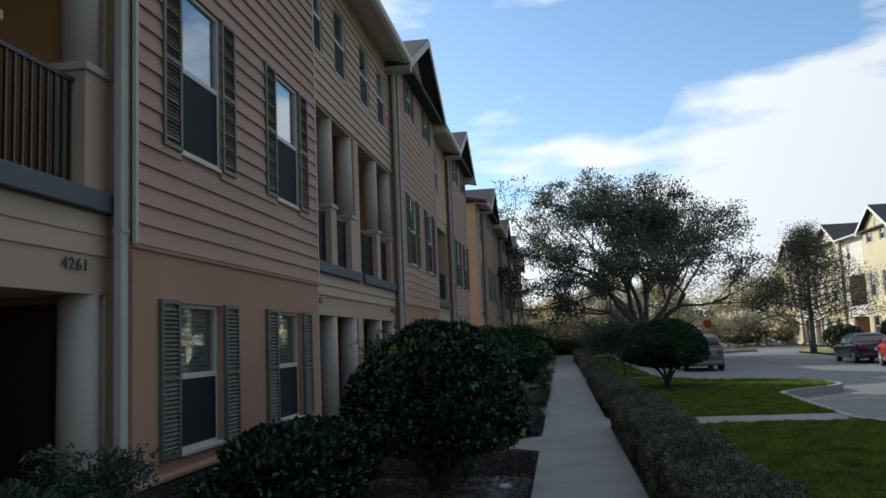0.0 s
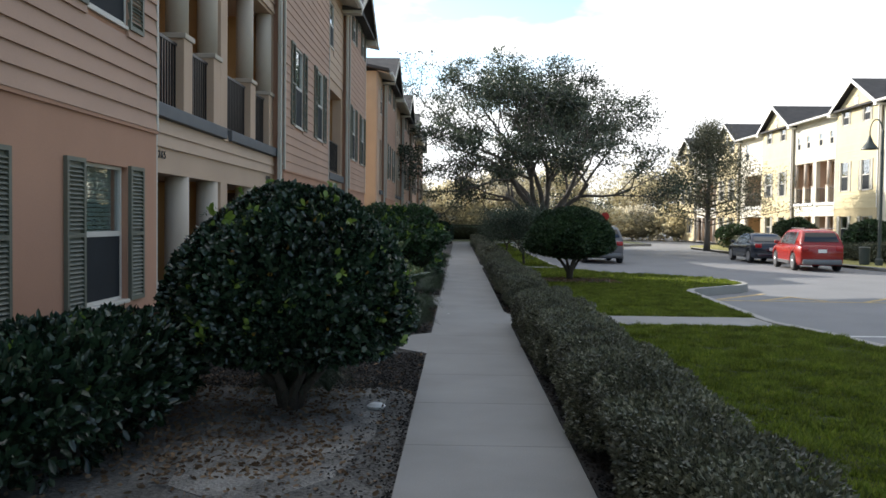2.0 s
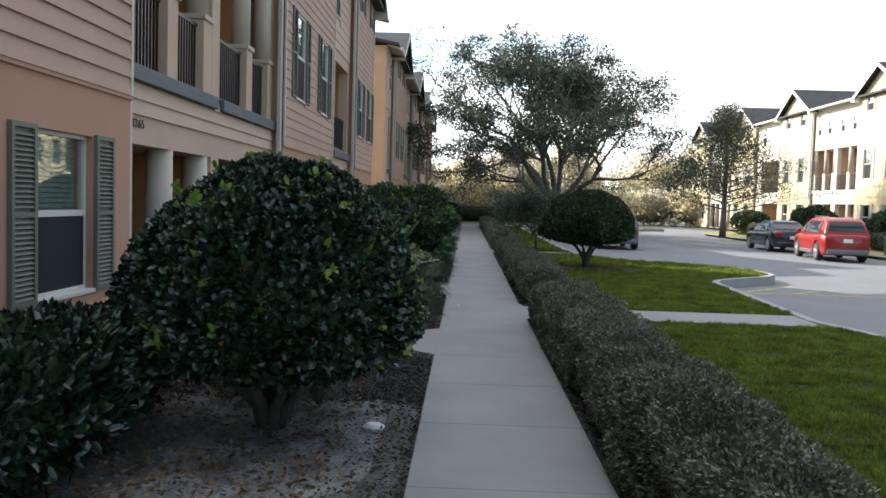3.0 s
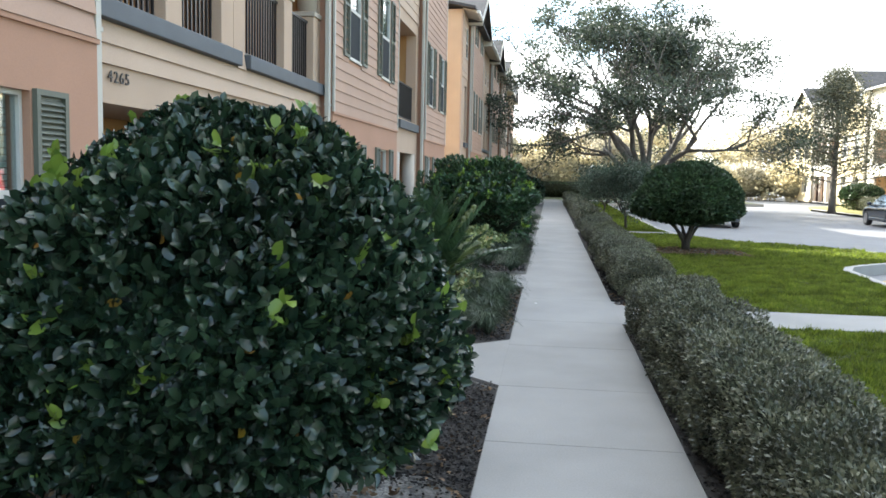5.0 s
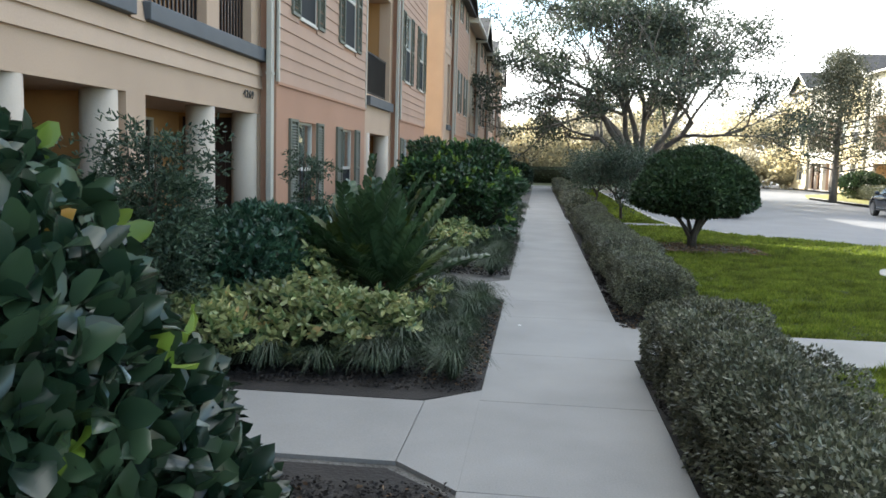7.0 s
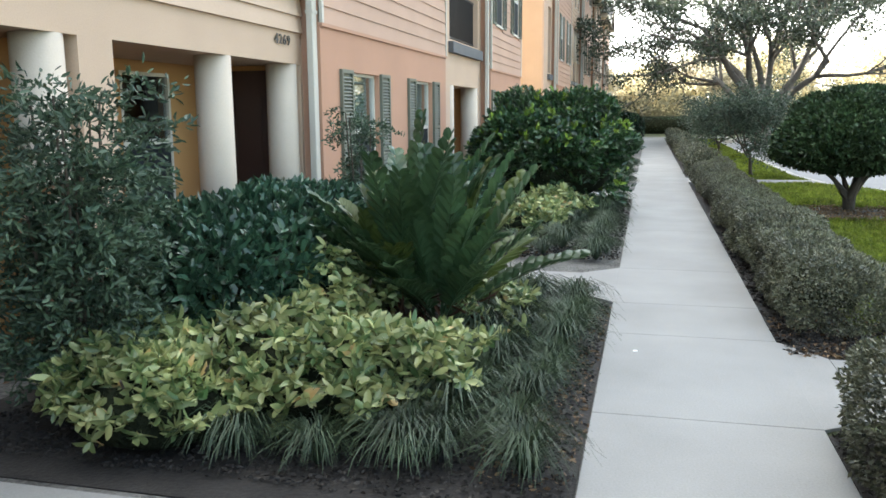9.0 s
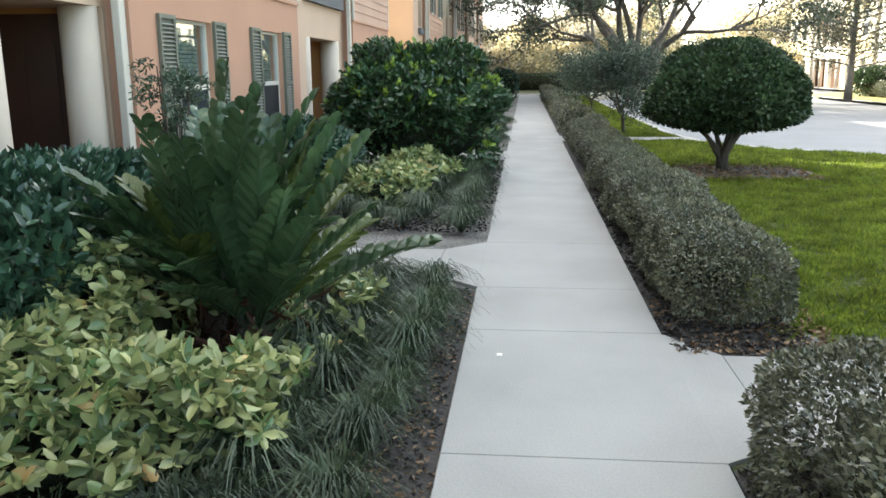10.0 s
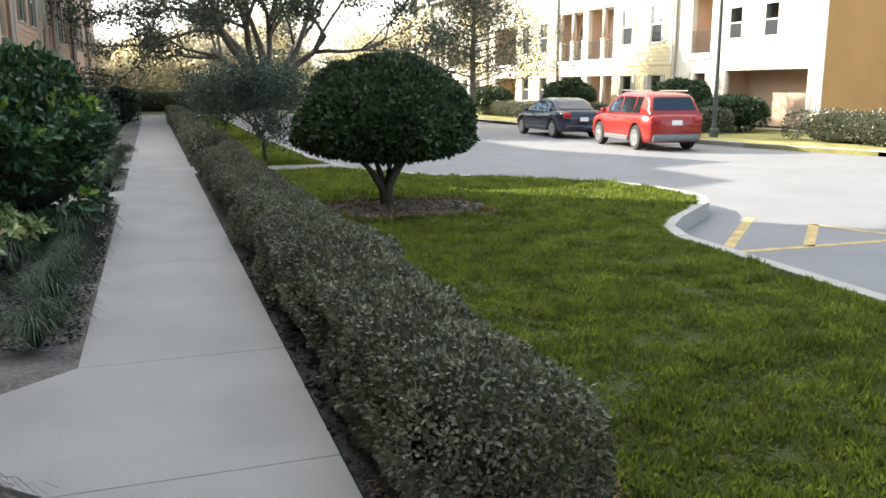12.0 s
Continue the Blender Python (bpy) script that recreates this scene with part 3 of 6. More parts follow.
def tree(name, x, y, height, spread, mat, leaf_count, label, seed=1, trunk_r=0.3, fork=0.2, levels=4, leaf=0.25, crown_low=0.3, lean=(0, 0),
         bark="bark_grey", clump=0.9, shape="round", detail=1, group="", limbs=6, ground=0.0, open_tilt=(0.45, 1.15), flat=0.7):
    """A tree grown limb by limb: a tapered trunk, forking limbs and leaves in uneven clumps round the twigs."""
    rng = np.random.default_rng(seed)
    ob = thing(name, pose(x, y, ground), label, "tree", group)
    verts, faces, tips = [], [], []

    def grow(p, d, length, r, level):
        pts, rad = [p], [r]
        steps = 4
        for i in range(steps):
            bend = rng.normal(0, 0.16, 3)
            d2 = d + bend + np.array([0, 0, 0.05])
            d = d2 / np.linalg.norm(d2)
            p = p + d * length / steps
            pts.append(p)
            rad.append(r * (1 - 0.45 * (i + 1) / steps))
            if level >= 2 and i >= 1:
                tips.append(p)
        tube(verts, faces, pts, rad, 6 if level < 2 else 4)
        if level >= levels:
            tips.append(p)
            return
        kids = limbs if level == 0 else int(rng.integers(3, 5))
        for k in range(kids):
            a = 2 * math.pi * (k + rng.uniform(-0.3, 0.3)) / kids
            tilt = rng.uniform(*open_tilt) if level == 0 else rng.uniform(0.35, 0.9)
            u = np.cross(d, [0.3, 0.2, 0.93])
            u = u / max(np.linalg.norm(u), 0.05)
            if level == 0:
                u, v, d = np.array([1, 0, 0]), np.array([0, 1, 0]), np.array([0, 0, 1.0])
            else:
                v = np.cross(d, u)
            nd = d * math.cos(tilt) + (u * math.cos(a) + v * math.sin(a)) * math.sin(tilt)
            start = pts[-1] if (level == 0 and k % 2) or k == 0 else pts[-2]
            if level == 0:
                grow(start, nd, (height * (1 - fork) * math.cos(tilt) + spread * 0.5 * math.sin(tilt)) * 0.45 * rng.uniform(0.85, 1.1), r * 0.55, 1)
            else:
                grow(start, nd, length * rng.uniform(0.6, 0.8), r * 0.5, level + 1)

    if shape == "conifer":
        pts = [np.array([0, 0, height * i / 8]) + np.append(rng.normal(0, 0.05, 2) * i / 3, 0) for i in range(9)]
        tube(verts, faces, pts, [trunk_r * (1 - i / 8.6) for i in range(9)])
        n_limbs = limbs
        for k in range(n_limbs):
            h = height * (crown_low + (0.97 - crown_low) * (k / n_limbs))
            reach = spread * 0.5 * (1.02 - (k / n_limbs)) ** 1.0 * rng.uniform(0.7, 1.15)
            a = k * 2.4 + rng.uniform(-0.4, 0.4)
            q = [np.array([math.cos(a) * reach * f, math.sin(a) * reach * f, h + reach * 0.22 * f]) for f in (0, 0.35, 0.7, 1.0)]
            tube(verts, faces, q, [0.05, 0.035, 0.02, 0.01], 4)
            for f in np.linspace(0.25, 1.0, 7):
                tips.append(np.array([math.cos(a) * reach * f, math.sin(a) * reach * f, h + reach * 0.22 * f]) + rng.normal(0, 0.26, 3))
    else:
        grow(np.array([0, 0, -0.1]), np.array([lean[0], lean[1], 1.0]), height * fork, trunk_r, 0)
    mesh_part("trunk", verts, faces, bark, ob, smooth=True)
    tips = np.array(tips)
    patch = np.array([noise.noise(Vector(p) * (0.42 if height > 5 else 1.6) + Vector((seed, 0, 0))) for p in tips.tolist()])
    share = np.ones(len(tips)) if shape == "conifer" else np.clip(0.3 + 1.5 * patch, 0.05, 1.0)
    pick = rng.choice(len(tips), leaf_count, p=share / share.sum())
    at = tips[pick] + rng.normal(0, clump * 0.42, (leaf_count, 3)) * np.array([1, 1, flat])
    out = at - tips[pick] + np.array([0, 0, 0.2])
    leaf_mesh("crown", at, out, leaf, leaf * 0.5, mat, ob, rng, 0.9, detail=detail)
    return ob


def with_openings(bm, x0, x1, y0, y1, z0, z1, holes):
    """A wall slab with holes (ya, yb, za, zb) through it."""
    holes = [(max(a, y0), min(b, y1), max(c, z0), min(d, z1)) for a, b, c, d in holes]
    holes = [h for h in holes if h[1] > h[0] + 1e-4 and h[3] > h[2] + 1e-4]
    ys = sorted({round(v, 5) for v in [y0, y1] + [v for h in holes for v in h[:2]]})
    zs = sorted({round(v, 5) for v in [z0, z1] + [v for h in holes for v in h[2:]]})
    solid = {}
    for i in range(len(ys) - 1):
        for k in range(len(zs) - 1):
            cy, cz = (ys[i] + ys[i + 1]) / 2, (zs[k] + zs[k + 1]) / 2
            solid[i, k] = not any(h[0] < cy < h[1] and h[2] < cz < h[3] for h in holes)
    made = {}

    def vert(side, i, k):
        if (side, i, k) not in made:
            made[side, i, k] = bm.verts.new(((x0, x1)[side], ys[i], zs[k]))
        return made[side, i, k]
    for (i, k), full in solid.items():
        if not full:
            continue
        bm.faces.new((vert(1, i, k), vert(1, i + 1, k), vert(1, i + 1, k + 1), vert(1, i, k + 1)))
        bm.faces.new((vert(0, i, k + 1), vert(0, i + 1, k + 1), vert(0, i + 1, k), vert(0, i, k)))
        for di, dk, (a, b) in ((-1, 0, ((i, k), (i, k + 1))), (1, 0, ((i + 1, k + 1), (i + 1, k))), (0, -1, ((i + 1, k), (i, k))), (0, 1, ((i, k + 1), (i + 1, k + 1)))):
            if not solid.get((i + di, k + dk), False):
                bm.faces.new((vert(0, *a), vert(1, *a), vert(1, *b), vert(0, *b)))
    bmesh.ops.recalc_face_normals(bm, faces=bm.faces[:])


_plank = {}


def plank_mesh(mat, rise):
    if (mat, rise) not in _plank:
        bm = bmesh.new()
        prism(bm, [(0.0, 0.0), (0.026, 0.003), (0.037, 0.0), (0.036, 0.012), (0.008, rise + 0.012), (0.0, rise + 0.012)], "y", 0.0, 1.0)
        me = bpy.data.meshes.new("plank")
        bm.to_mesh(me)
        bm.free()
        me.materials.append(M[mat])
        _plank[(mat, rise)] = me
    return _plank[(mat, rise)]


def siding(parent, x, y0, y1, z0, z1, holes, mat, near, rise=0.19, top=None):
    """Lap boards on a wall face at x; top(z) narrows them under a gable."""
    rows = int(math.ceil((z1 - z0) / rise))
    verts, faces = [], []
    for i in range(rows):
        z = z0 + i * rise
        ya, yb = (y0, y1) if top is None else top(z + rise, y0, y1)
        if yb - ya < 0.15:
            continue
        spans = [(ya, yb)]
        for h in holes:
            if h[2] < z + rise * 0.6 and h[3] > z + rise * 0.3:
                spans = [s for a, b in spans for s in ((a, min(b, h[0])), (max(a, h[1]), b)) if s[1] - s[0] > 0.03]
        for a, b in spans:
            if near:
                ob = new("plank", plank_mesh(mat, rise))
                ob.parent = parent
                ob.location = (x, a, z)
                ob.scale = (1, b - a, 1)
            else:
                s = len(verts)
                verts += [(x, a, z), (x + 0.024, a, z), (x + 0.008, a, z + rise), (x, b, z), (x + 0.024, b, z), (x + 0.008, b, z + rise)]
                faces += [(s, s + 3, s + 4, s + 1), (s + 1, s + 4, s + 5, s + 2), (s, s + 1, s + 2), (s + 3, s + 5, s + 4)]
    if not near and verts:
        mesh_part("siding", verts, faces, mat + ("_far" if mat.startswith("siding") else ""), parent, kind="stuff")


# ---- buildings ----
def window(parent, face, yc, z0, z1, w, near, blind=True, trim="window_frame", deep=0.0):
    """A sash window in a hole of the wall whose face is at x."""
    x = face + 0.085 - deep
    ya, yb, zm = yc - w / 2, yc + w / 2, z0 + (z1 - z0) * 0.50
    f = 0.038
    bm = bmesh.new()
    xa, xb = x - 0.15, x - 0.08
    for a, b, c, d in ((ya, ya + f, z0, z1), (yb - f, yb, z0, z1), (ya + f, yb - f, z0, z0 + f), (ya + f, yb - f, z1 - f, z1), (ya + f, yb - f, zm - 0.03, zm + 0.03)):
        box(bm, xa, xb, a, b, c, d)
    win = part("window", bm, trim, parent)
    bm = bmesh.new()
    box(bm, x - 0.115, x - 0.109, ya + f, yb - f, zm + 0.03, z1 - f)
    part("pane", bm, "glass", win, "clear upper sash pane")
    bm = bmesh.new()
    box(bm, x - 0.135, x - 0.129, ya + f, yb - f, z0 + f, zm - 0.03)
    part("pane", bm, "glass", win, "lower sash pane")
    bm = bmesh.new()
    box(bm, x - 0.092, x - 0.089, ya + f, yb - f, z0 + f, zm - 0.03)
    part("insect_screen", bm, "screen", win)
    bm = bmesh.new()
    box(bm, x - 0.16, face + 0.035, ya - 0.01, yb + 0.01, z0 - 0.04, z0 + 0.004, 0.006 if near else 0)
    part("window_sill", bm, trim, win)
    if blind:
        bm = bmesh.new()
        step = 0.05 if near else 0.16
        z = z1 - f
        while z > z0 + 0.1:
            box(bm, x - 0.205, x - 0.185, ya + f, yb - f, z - step * 0.85, z)
            z -= step
        part("blind", bm, "blind", win, "pale slatted blind")
    return win


_louvre = {}


def shutter(parent, x, ya, yb, z0, z1, near, mat="shutter"):
    bm = bmesh.new()
    f = 0.045
    zm = (z0 + z1) / 2
    for a, b, c, d in ((ya, ya + f, z0, z1), (yb - f, yb, z0, z1), (ya + f, yb - f, z0, z0 + f), (ya + f, yb - f, z1 - f, z1), (ya + f, yb - f, zm - f / 2, zm + f / 2)):
        box(bm, x + 0.002, x + 0.042, a, b, c, d)
    box(bm, x + 0.001, x + 0.008, ya + f, yb - f, z0 + f, z1 - f)
    sh = part("shutter", bm, mat, parent)
    wl_ = yb - ya - 2 * f
    if near not in _louvre:
        bm = bmesh.new()
        prism(bm, [(0.008, 0.030), (0.012, 0.036), (0.040, 0.006), (0.036, 0.0)], "y", 0.0, 1.0)
        me = bpy.data.meshes.new("louvre")
        bm.to_mesh(me)
        bm.free()
        me.materials.append(M["shutter"])
        _louvre[near] = me
    if near == 2:
        z = z0 + f
        while z < z1 - f - 0.03:
            if abs(z + 0.018 - zm) > 0.035:
                ob = new("louvre", _louvre[near])
                ob.parent = sh
                ob.location, ob.scale = (x, ya + f, z), (1, wl_, 1)
            z += 0.045
    else:
        bm = bmesh.new()
        step = 0.045 if near else 0.11
        z = z0 + f
        while z < z1 - f - 0.03:
            prism_pts = [(x + 0.008, z + step * 0.7), (x + 0.012, z + step * 0.8), (x + 0.040, z + 0.006), (x + 0.036, z)]
            lo = [bm.verts.new((p[0], ya + f, p[1])) for p in prism_pts]
            hi = [bm.verts.new((p[0], yb - f, p[1])) for p in prism_pts]
            for i in range(4):
                bm.faces.new((lo[(i + 1) % 4], lo[i], hi[i], hi[(i + 1) % 4]))
            z += step
        part("louvre", bm, mat, sh)
    return sh


def downspout(parent, x, y, z1, mat="trim", near=1):
    bm = bmesh.new()
    box(bm, x, x + 0.08, y - 0.065, y + 0.065, 0.1, z1, 0.012 if near else 0)
    prism(bm, [(x + 0.002, 0.22), (x + 0.078, 0.22), (x + 0.26, 0.06), (x + 0.26, 0.0), (x + 0.20, 0.0), (x + 0.002, 0.12)], "y", y - 0.05, y + 0.05)
    sp = part("downspout", bm, mat, parent, "painted square metal downspout")
    for z in (0.9, 3.0, 5.6, 8.0):
        bm = bmesh.new()
        box(bm, x - 0.004, x + 0.088, y - 0.07, y + 0.07, z, z + 0.04)
        part("strap", bm, mat, sp)


def gutter(parent, x, y0, y1, z):
    bm = bmesh.new()
    prism(bm, [(x, z), (x + 0.09, z), (x + 0.13, z + 0.05), (x + 0.13, z + 0.12), (x, z + 0.12)], "y", y0, y1)
    part("gutter", bm, "white", parent)


STORE = {"left": dict(base="stucco_salmon", side="siding_salmon", pbase="stucco_cream", pside="siding_cream", inner="stucco_ochre", trim="trim", shutter="shutter"),
         "right": dict(base="yellow_base", side="yellow", pbase="white_siding", pside="white_siding", inner="stucco_cream", trim="white", shutter="shutter_pale")}
EAVE = 9.2


def gable_block(b, y0, y1, near, c, base_top=2.88, vent=True):
    yc, half = (y0 + y1) / 2, (y1 - y0) / 2
    holes = []
    for s in ((-1.45, 1.45) if half > 2.7 else (-1.3, 1.3)):
        for z0, z1, w in ((0.82, 2.38, 1.09), (4.02, 5.9, 1.0), (8.3, 9.3, 0.8)):
            holes.append((yc + s - w / 2, yc + s + w / 2, z0, z1))
    peak = EAVE + 0.15 + half * 0.55
    bm = bmesh.new()
    with_openings(bm, -0.25, 0.0, y0, y1, -0.05, base_top, holes)
    part("wall", bm, c["base"], b, "painted stucco base wall")
    bm = bmesh.new()
    with_openings(bm, -0.25, -0.004, y0, y1, base_top, EAVE - 0.002, holes)
    part("wall", bm, "stucco_salmon" if c["side"].startswith("siding") else c["side"], b)
    bm = bmesh.new()
    prism(bm, [(y0 + 0.002, EAVE), (y1 - 0.002, EAVE), (yc, peak - 0.06)], "x", -0.25, -0.006)
    part("gable", bm, "stucco_salmon" if c["side"].startswith("siding") else c["side"], b)

    def under_rake(z, a, d):
        if z < EAVE - 0.1:
            return a, d
        k = max(0.0, (peak - 0.12 - z) / 0.55)
        return max(a, yc - k), min(d, yc + k)
    wide = [(h[0] - 0.01, h[1] + 0.01, h[2] - 0.05, h[3] + 0.01) for h in holes]
    siding(b, 0.0, y0 + 0.06, y1 - 0.06, base_top + 0.03, peak - 0.25, wide, c["side"], near == 2, 0.2, under_rake)
    bm = bmesh.new()
    box(bm, -0.01, 0.028, y0 + 0.0, y1 - 0.0, base_top - 0.012, base_top + 0.028)
    part("belt_trim", bm, c["base"], b)
    for ya in (y0 + 0.0, y1 - 0.058):
        bm = bmesh.new()
        box(bm, -0.02, 0.032, ya, ya + 0.058, base_top + 0.03, EAVE + 0.1)
        part("corner_board", bm, c["trim"], b)
    for h in holes:
        w = h[1] - h[0]
        window(b, 0.0, (h[0] + h[1]) / 2, h[2], h[3], w, near, blind=near > 0 and h[2] < 8, deep=0.07 if h[2] < 3 else 0.0)
        sw = 0.40 if h[2] < 8 else 0.26
        g = 0.02
        shutter(b, 0.012 if h[2] > 3 else 0.0, h[0] - g - sw, h[0] - g, h[2] - 0.02, h[3] + 0.02, near, c["shutter"])
        shutter(b, 0.012 if h[2] > 3 else 0.0, h[1] + g, h[1] + g + sw, h[2] - 0.02, h[3] + 0.02, near, c["shutter"])
    if near == 2:
        bm = bmesh.new()
        prism(bm, [(-0.01, 0.60), (0.045, 0.60), (0.045, 0.635), (0.0, 0.67), (-0.01, 0.67)], "y", y0, y1)
        part("water_table", bm, c["base"], b, "sloping stucco lip over the brick base")
        bm = bmesh.new()
        box(bm, -0.01, 0.006, y0, y1, -0.05, 0.598)
        base = part("foundation", bm, "mortar", b, "dark mortar of the brick base")
        bm = bmesh.new()
        box(bm, 0.004, 0.026, 0.0, 0.205, 0.0, 0.062, 0.005)
        first = part("brick", bm, "brick", base)
        for row in range(8):
            y, k = y0 + 0.01 + (row % 2) * 0.108, 0
            while y + 0.205 < y1:
                ob = first if (row, k) == (0, 0) else new("brick", first.data)
                ob.parent = base
                ob.location = (0.0, y, row * 0.074)
                y, k = y + 0.215, k + 1
    # oval vent
    bm = bmesh.new()
    n = 16
    prism(bm, [(yc + 0.26 * math.cos(2 * math.pi * k / n), peak - 1.25 + 0.38 * math.sin(2 * math.pi * k / n)) for k in range(n)], "x", 0.0, 0.06)
    vent_ob = part("vent", bm, c["trim"], b)
    bm = bmesh.new()
    for k in range(6):
        z = peak - 1.52 + k * 0.1
        box(bm, 0.055, 0.075, yc - 0.17, yc + 0.17, z, z + 0.05)
    part("slat", bm, "shutter", vent_ob)
    # roof
    o = 0.45
    e = peak - 0.55 * (half + o)
    for s in (-1, 1):
        ye = yc + s * (half + o)
        bm = bmesh.new()
        prism(bm, [(yc, peak + 0.14), (ye, e + 0.14), (ye, e), (yc, peak)][::s], "x", -8.0, 0.42)
        part("roof", bm, "shingle", b)
        bm = bmesh.new()
        prism(bm, [(yc, peak + 0.11), (ye + s * 0.02, e + 0.10), (ye + s * 0.02, e - 0.12), (yc, peak - 0.12)][::s], "x", 0.423, 0.46)
        part("rake_board", bm, c["trim"], b)
        bm = bmesh.new()
        prism(bm, [(yc + s * (half + 0.04), e - 0.10), (ye, e - 0.10), (ye, e - 0.004), (yc + s * (half + 0.04), e + 0.2)][::s], "x", -0.6, 0.42)
        part("eave_return", bm, c["trim"], b)


def round_column(b, x, y, z0, z1, r=0.21, near=1):
    bm = bmesh.new()
    lathe(bm, [(r, z0), (r, (z0 + z1) / 2), (r * 0.98, z1)], 32 if near else 12, (x, y))
    for f in bm.faces:
        f.smooth = len(f.verts) == 4
    return part("column", bm, "column", b, "off-white round plastered column")


def railing(b, x, ya, yb, z0, z1, near):
    bm = bmesh.new()
    box(bm, x - 0.02, x + 0.02, ya, yb, z1 - 0.04, z1)
    rail = part("railing", bm, "iron", b, "black iron balcony railing")
    bm = bmesh.new()
    box(bm, x - 0.015, x + 0.015, ya, yb, z0 + 0.06, z0 + 0.09)
    part("bottom_rail", bm, "iron", rail)
    n = max(2, int((yb - ya) / (0.10 if near else 0.14)))
    for i in range(n):
        y = ya + (i + 0.5) * (yb - ya) / n
        if i == 0:
            bm = bmesh.new()
            box(bm, x - 0.012, x + 0.012, -0.013, 0.013, z0, z1 - 0.04)
            first = part("baluster", bm, "iron", rail)
            me = first.data
            first.location.y = y
        else:
            ob = new("baluster", me)
            ob.parent = rail
            ob.location.y = y


def porch_block(b, y0, y1, near, c, mirror=False, numbers=("", "")):
    """Two mirrored porches below, two loggias above, four small windows at the top."""
    X = -0.23
    L = y1 - y0
    ymid = (y0 + y1) / 2

    def Y(t):
        return y0 + t * L / 7.6
    lows = [(0.10, 3.64), (4.04, 7.54)]
    D = 1.2
    holes_low = [(Y(a), Y(d), 0.0, 2.42) for a, d in lows]
    holes_up = [(Y(a), Y(d), 3.36, 6.28) for a, d in lows]
    tw, tz = (0.4, 8.75) if near else (0.28, 8.25)
    tops = [(Y(t) - tw, Y(t) + tw, 7.35, tz) for t in (0.95, 2.65, 4.75, 6.5)]
    bm = bmesh.new()
    with_openings(bm, X - 0.35, X, y0, y1, -0.05, 3.04, holes_low)
    part("wall", bm, c["pbase"], b, "cream stucco arcade wall")
    bm = bmesh.new()
    with_openings(bm, X - 0.30, X - 0.004, y0, y1, 3.04, EAVE + 0.1, holes_up + tops)
    part("wall", bm, c["pbase"], b)
    siding(b, X, y0 + 0.03, y1 - 0.03, 6.34, EAVE + 0.05, [(h[0] - 0.01, h[1] + 0.01, h[2] - 0.05, h[3] + 0.01) for h in tops], c["pside"], near == 2, 0.2)
    siding(b, X, y0 + 0.03, y1 - 0.03, 2.78, 3.34, [(h[0] - .05, h[1] + .05, 3.19, 3.4) for h in holes_up], c["pside"], near == 2, 0.19)
    for h in tops:
        window(b, X, (h[0] + h[1]) / 2, h[2], h[3], h[1] - h[0], near, blind=False)
    # rooms of the porch: back wall, side walls, slab, ceiling
    for k, (a, d) in enumerate(lows):
        ya, yb = Y(a), Y(d)
        win_y = Y(6.3) if k else Y(1.3)
        hole = [(win_y - 0.44, win_y + 0.44, 0.80, 2.30)]
        bm = bmesh.new()
        with_openings(bm, X - D - 0.15, X - D, ya - 0.12, yb + 0.12, 0.0, 2.42, hole)
        part("wall", bm, c["inner"], b, "ochre stucco porch back wall")
        window(b, X - D, win_y, 0.80, 2.30, 0.88, near, blind=False)
        dy0, dy1 = (yb - 0.035, yb + 0.016) if k else (ya - 0.016, ya + 0.035)
        face = dy0 if k else dy1
        s = -1 if k else 1
        bm = bmesh.new()
        box(bm, X - 1.12, X - 0.40, dy0, dy1, 0.02, 2.36)
        door = part("door", bm, "door", b, "dark painted front door in the porch side")
        for p in (X - 1.06, X - 0.74):
            for q in (0.2, 1.25):
                bm = bmesh.new()
                box(bm, p, p + 0.26, min(face, face + s * 0.012), max(face, face + s * 0.012), q, q + 0.85)
                part("door_panel", bm, "door", door)
        bm = bmesh.new()
        lathe(bm, [(0.02, 0), (0.03, 0.02), (0.03, 0.05), (0.01, 0.06)], 10)
        bm.transform(Matrix.Translation((X - 0.48, face, 1.05)) @ Matrix.Rotation(radians(-90 * s), 4, "X"))
        part("door_handle", bm, "rim", door, "metal door knob")
        for yy in (ya - 0.12, yb + 0.02):
            bm = bmesh.new()
            box(bm, X - D, X - 0.352, yy, yy + 0.10, 0.0, 2.42)
            part("wall", bm, c["inner"], b)
        # upper loggia
        hole = [(win_y - 0.5, win_y + 0.5, 4.1, 5.6)]
        bm = bmesh.new()
        with_openings(bm, X - D - 0.15, X - D, ya - 0.12, yb + 0.12, 3.2, 6.28, [hole[0]])
        part("wall", bm, c["inner"], b)
        window(b, X - D, win_y, 4.1, 5.6, 1.0, near, blind=False)
        for yy in (ya - 0.12, yb + 0.02):
            bm = bmesh.new()
            box(bm, X - D, X - 0.302, yy, yy + 0.10, 3.2, 6.28)
            part("wall", bm, c["inner"], b)
        bm = bmesh.new()
        box(bm, X - 0.01, X + 0.10, ya - 0.06, yb + 0.05, 3.18, 3.37, 0.01)
        part("balcony_ledge", bm, "slate" if c["trim"] == "trim" else "white", b, "blue-grey painted balcony ledge" if c["trim"] == "trim" else "white balcony ledge")
        # columns and piers
        cols = [Y(a) + 0.16, Y(1.95), Y(d) - 0.2] if k == 0 else [Y(5.84), Y(d) - 0.14]
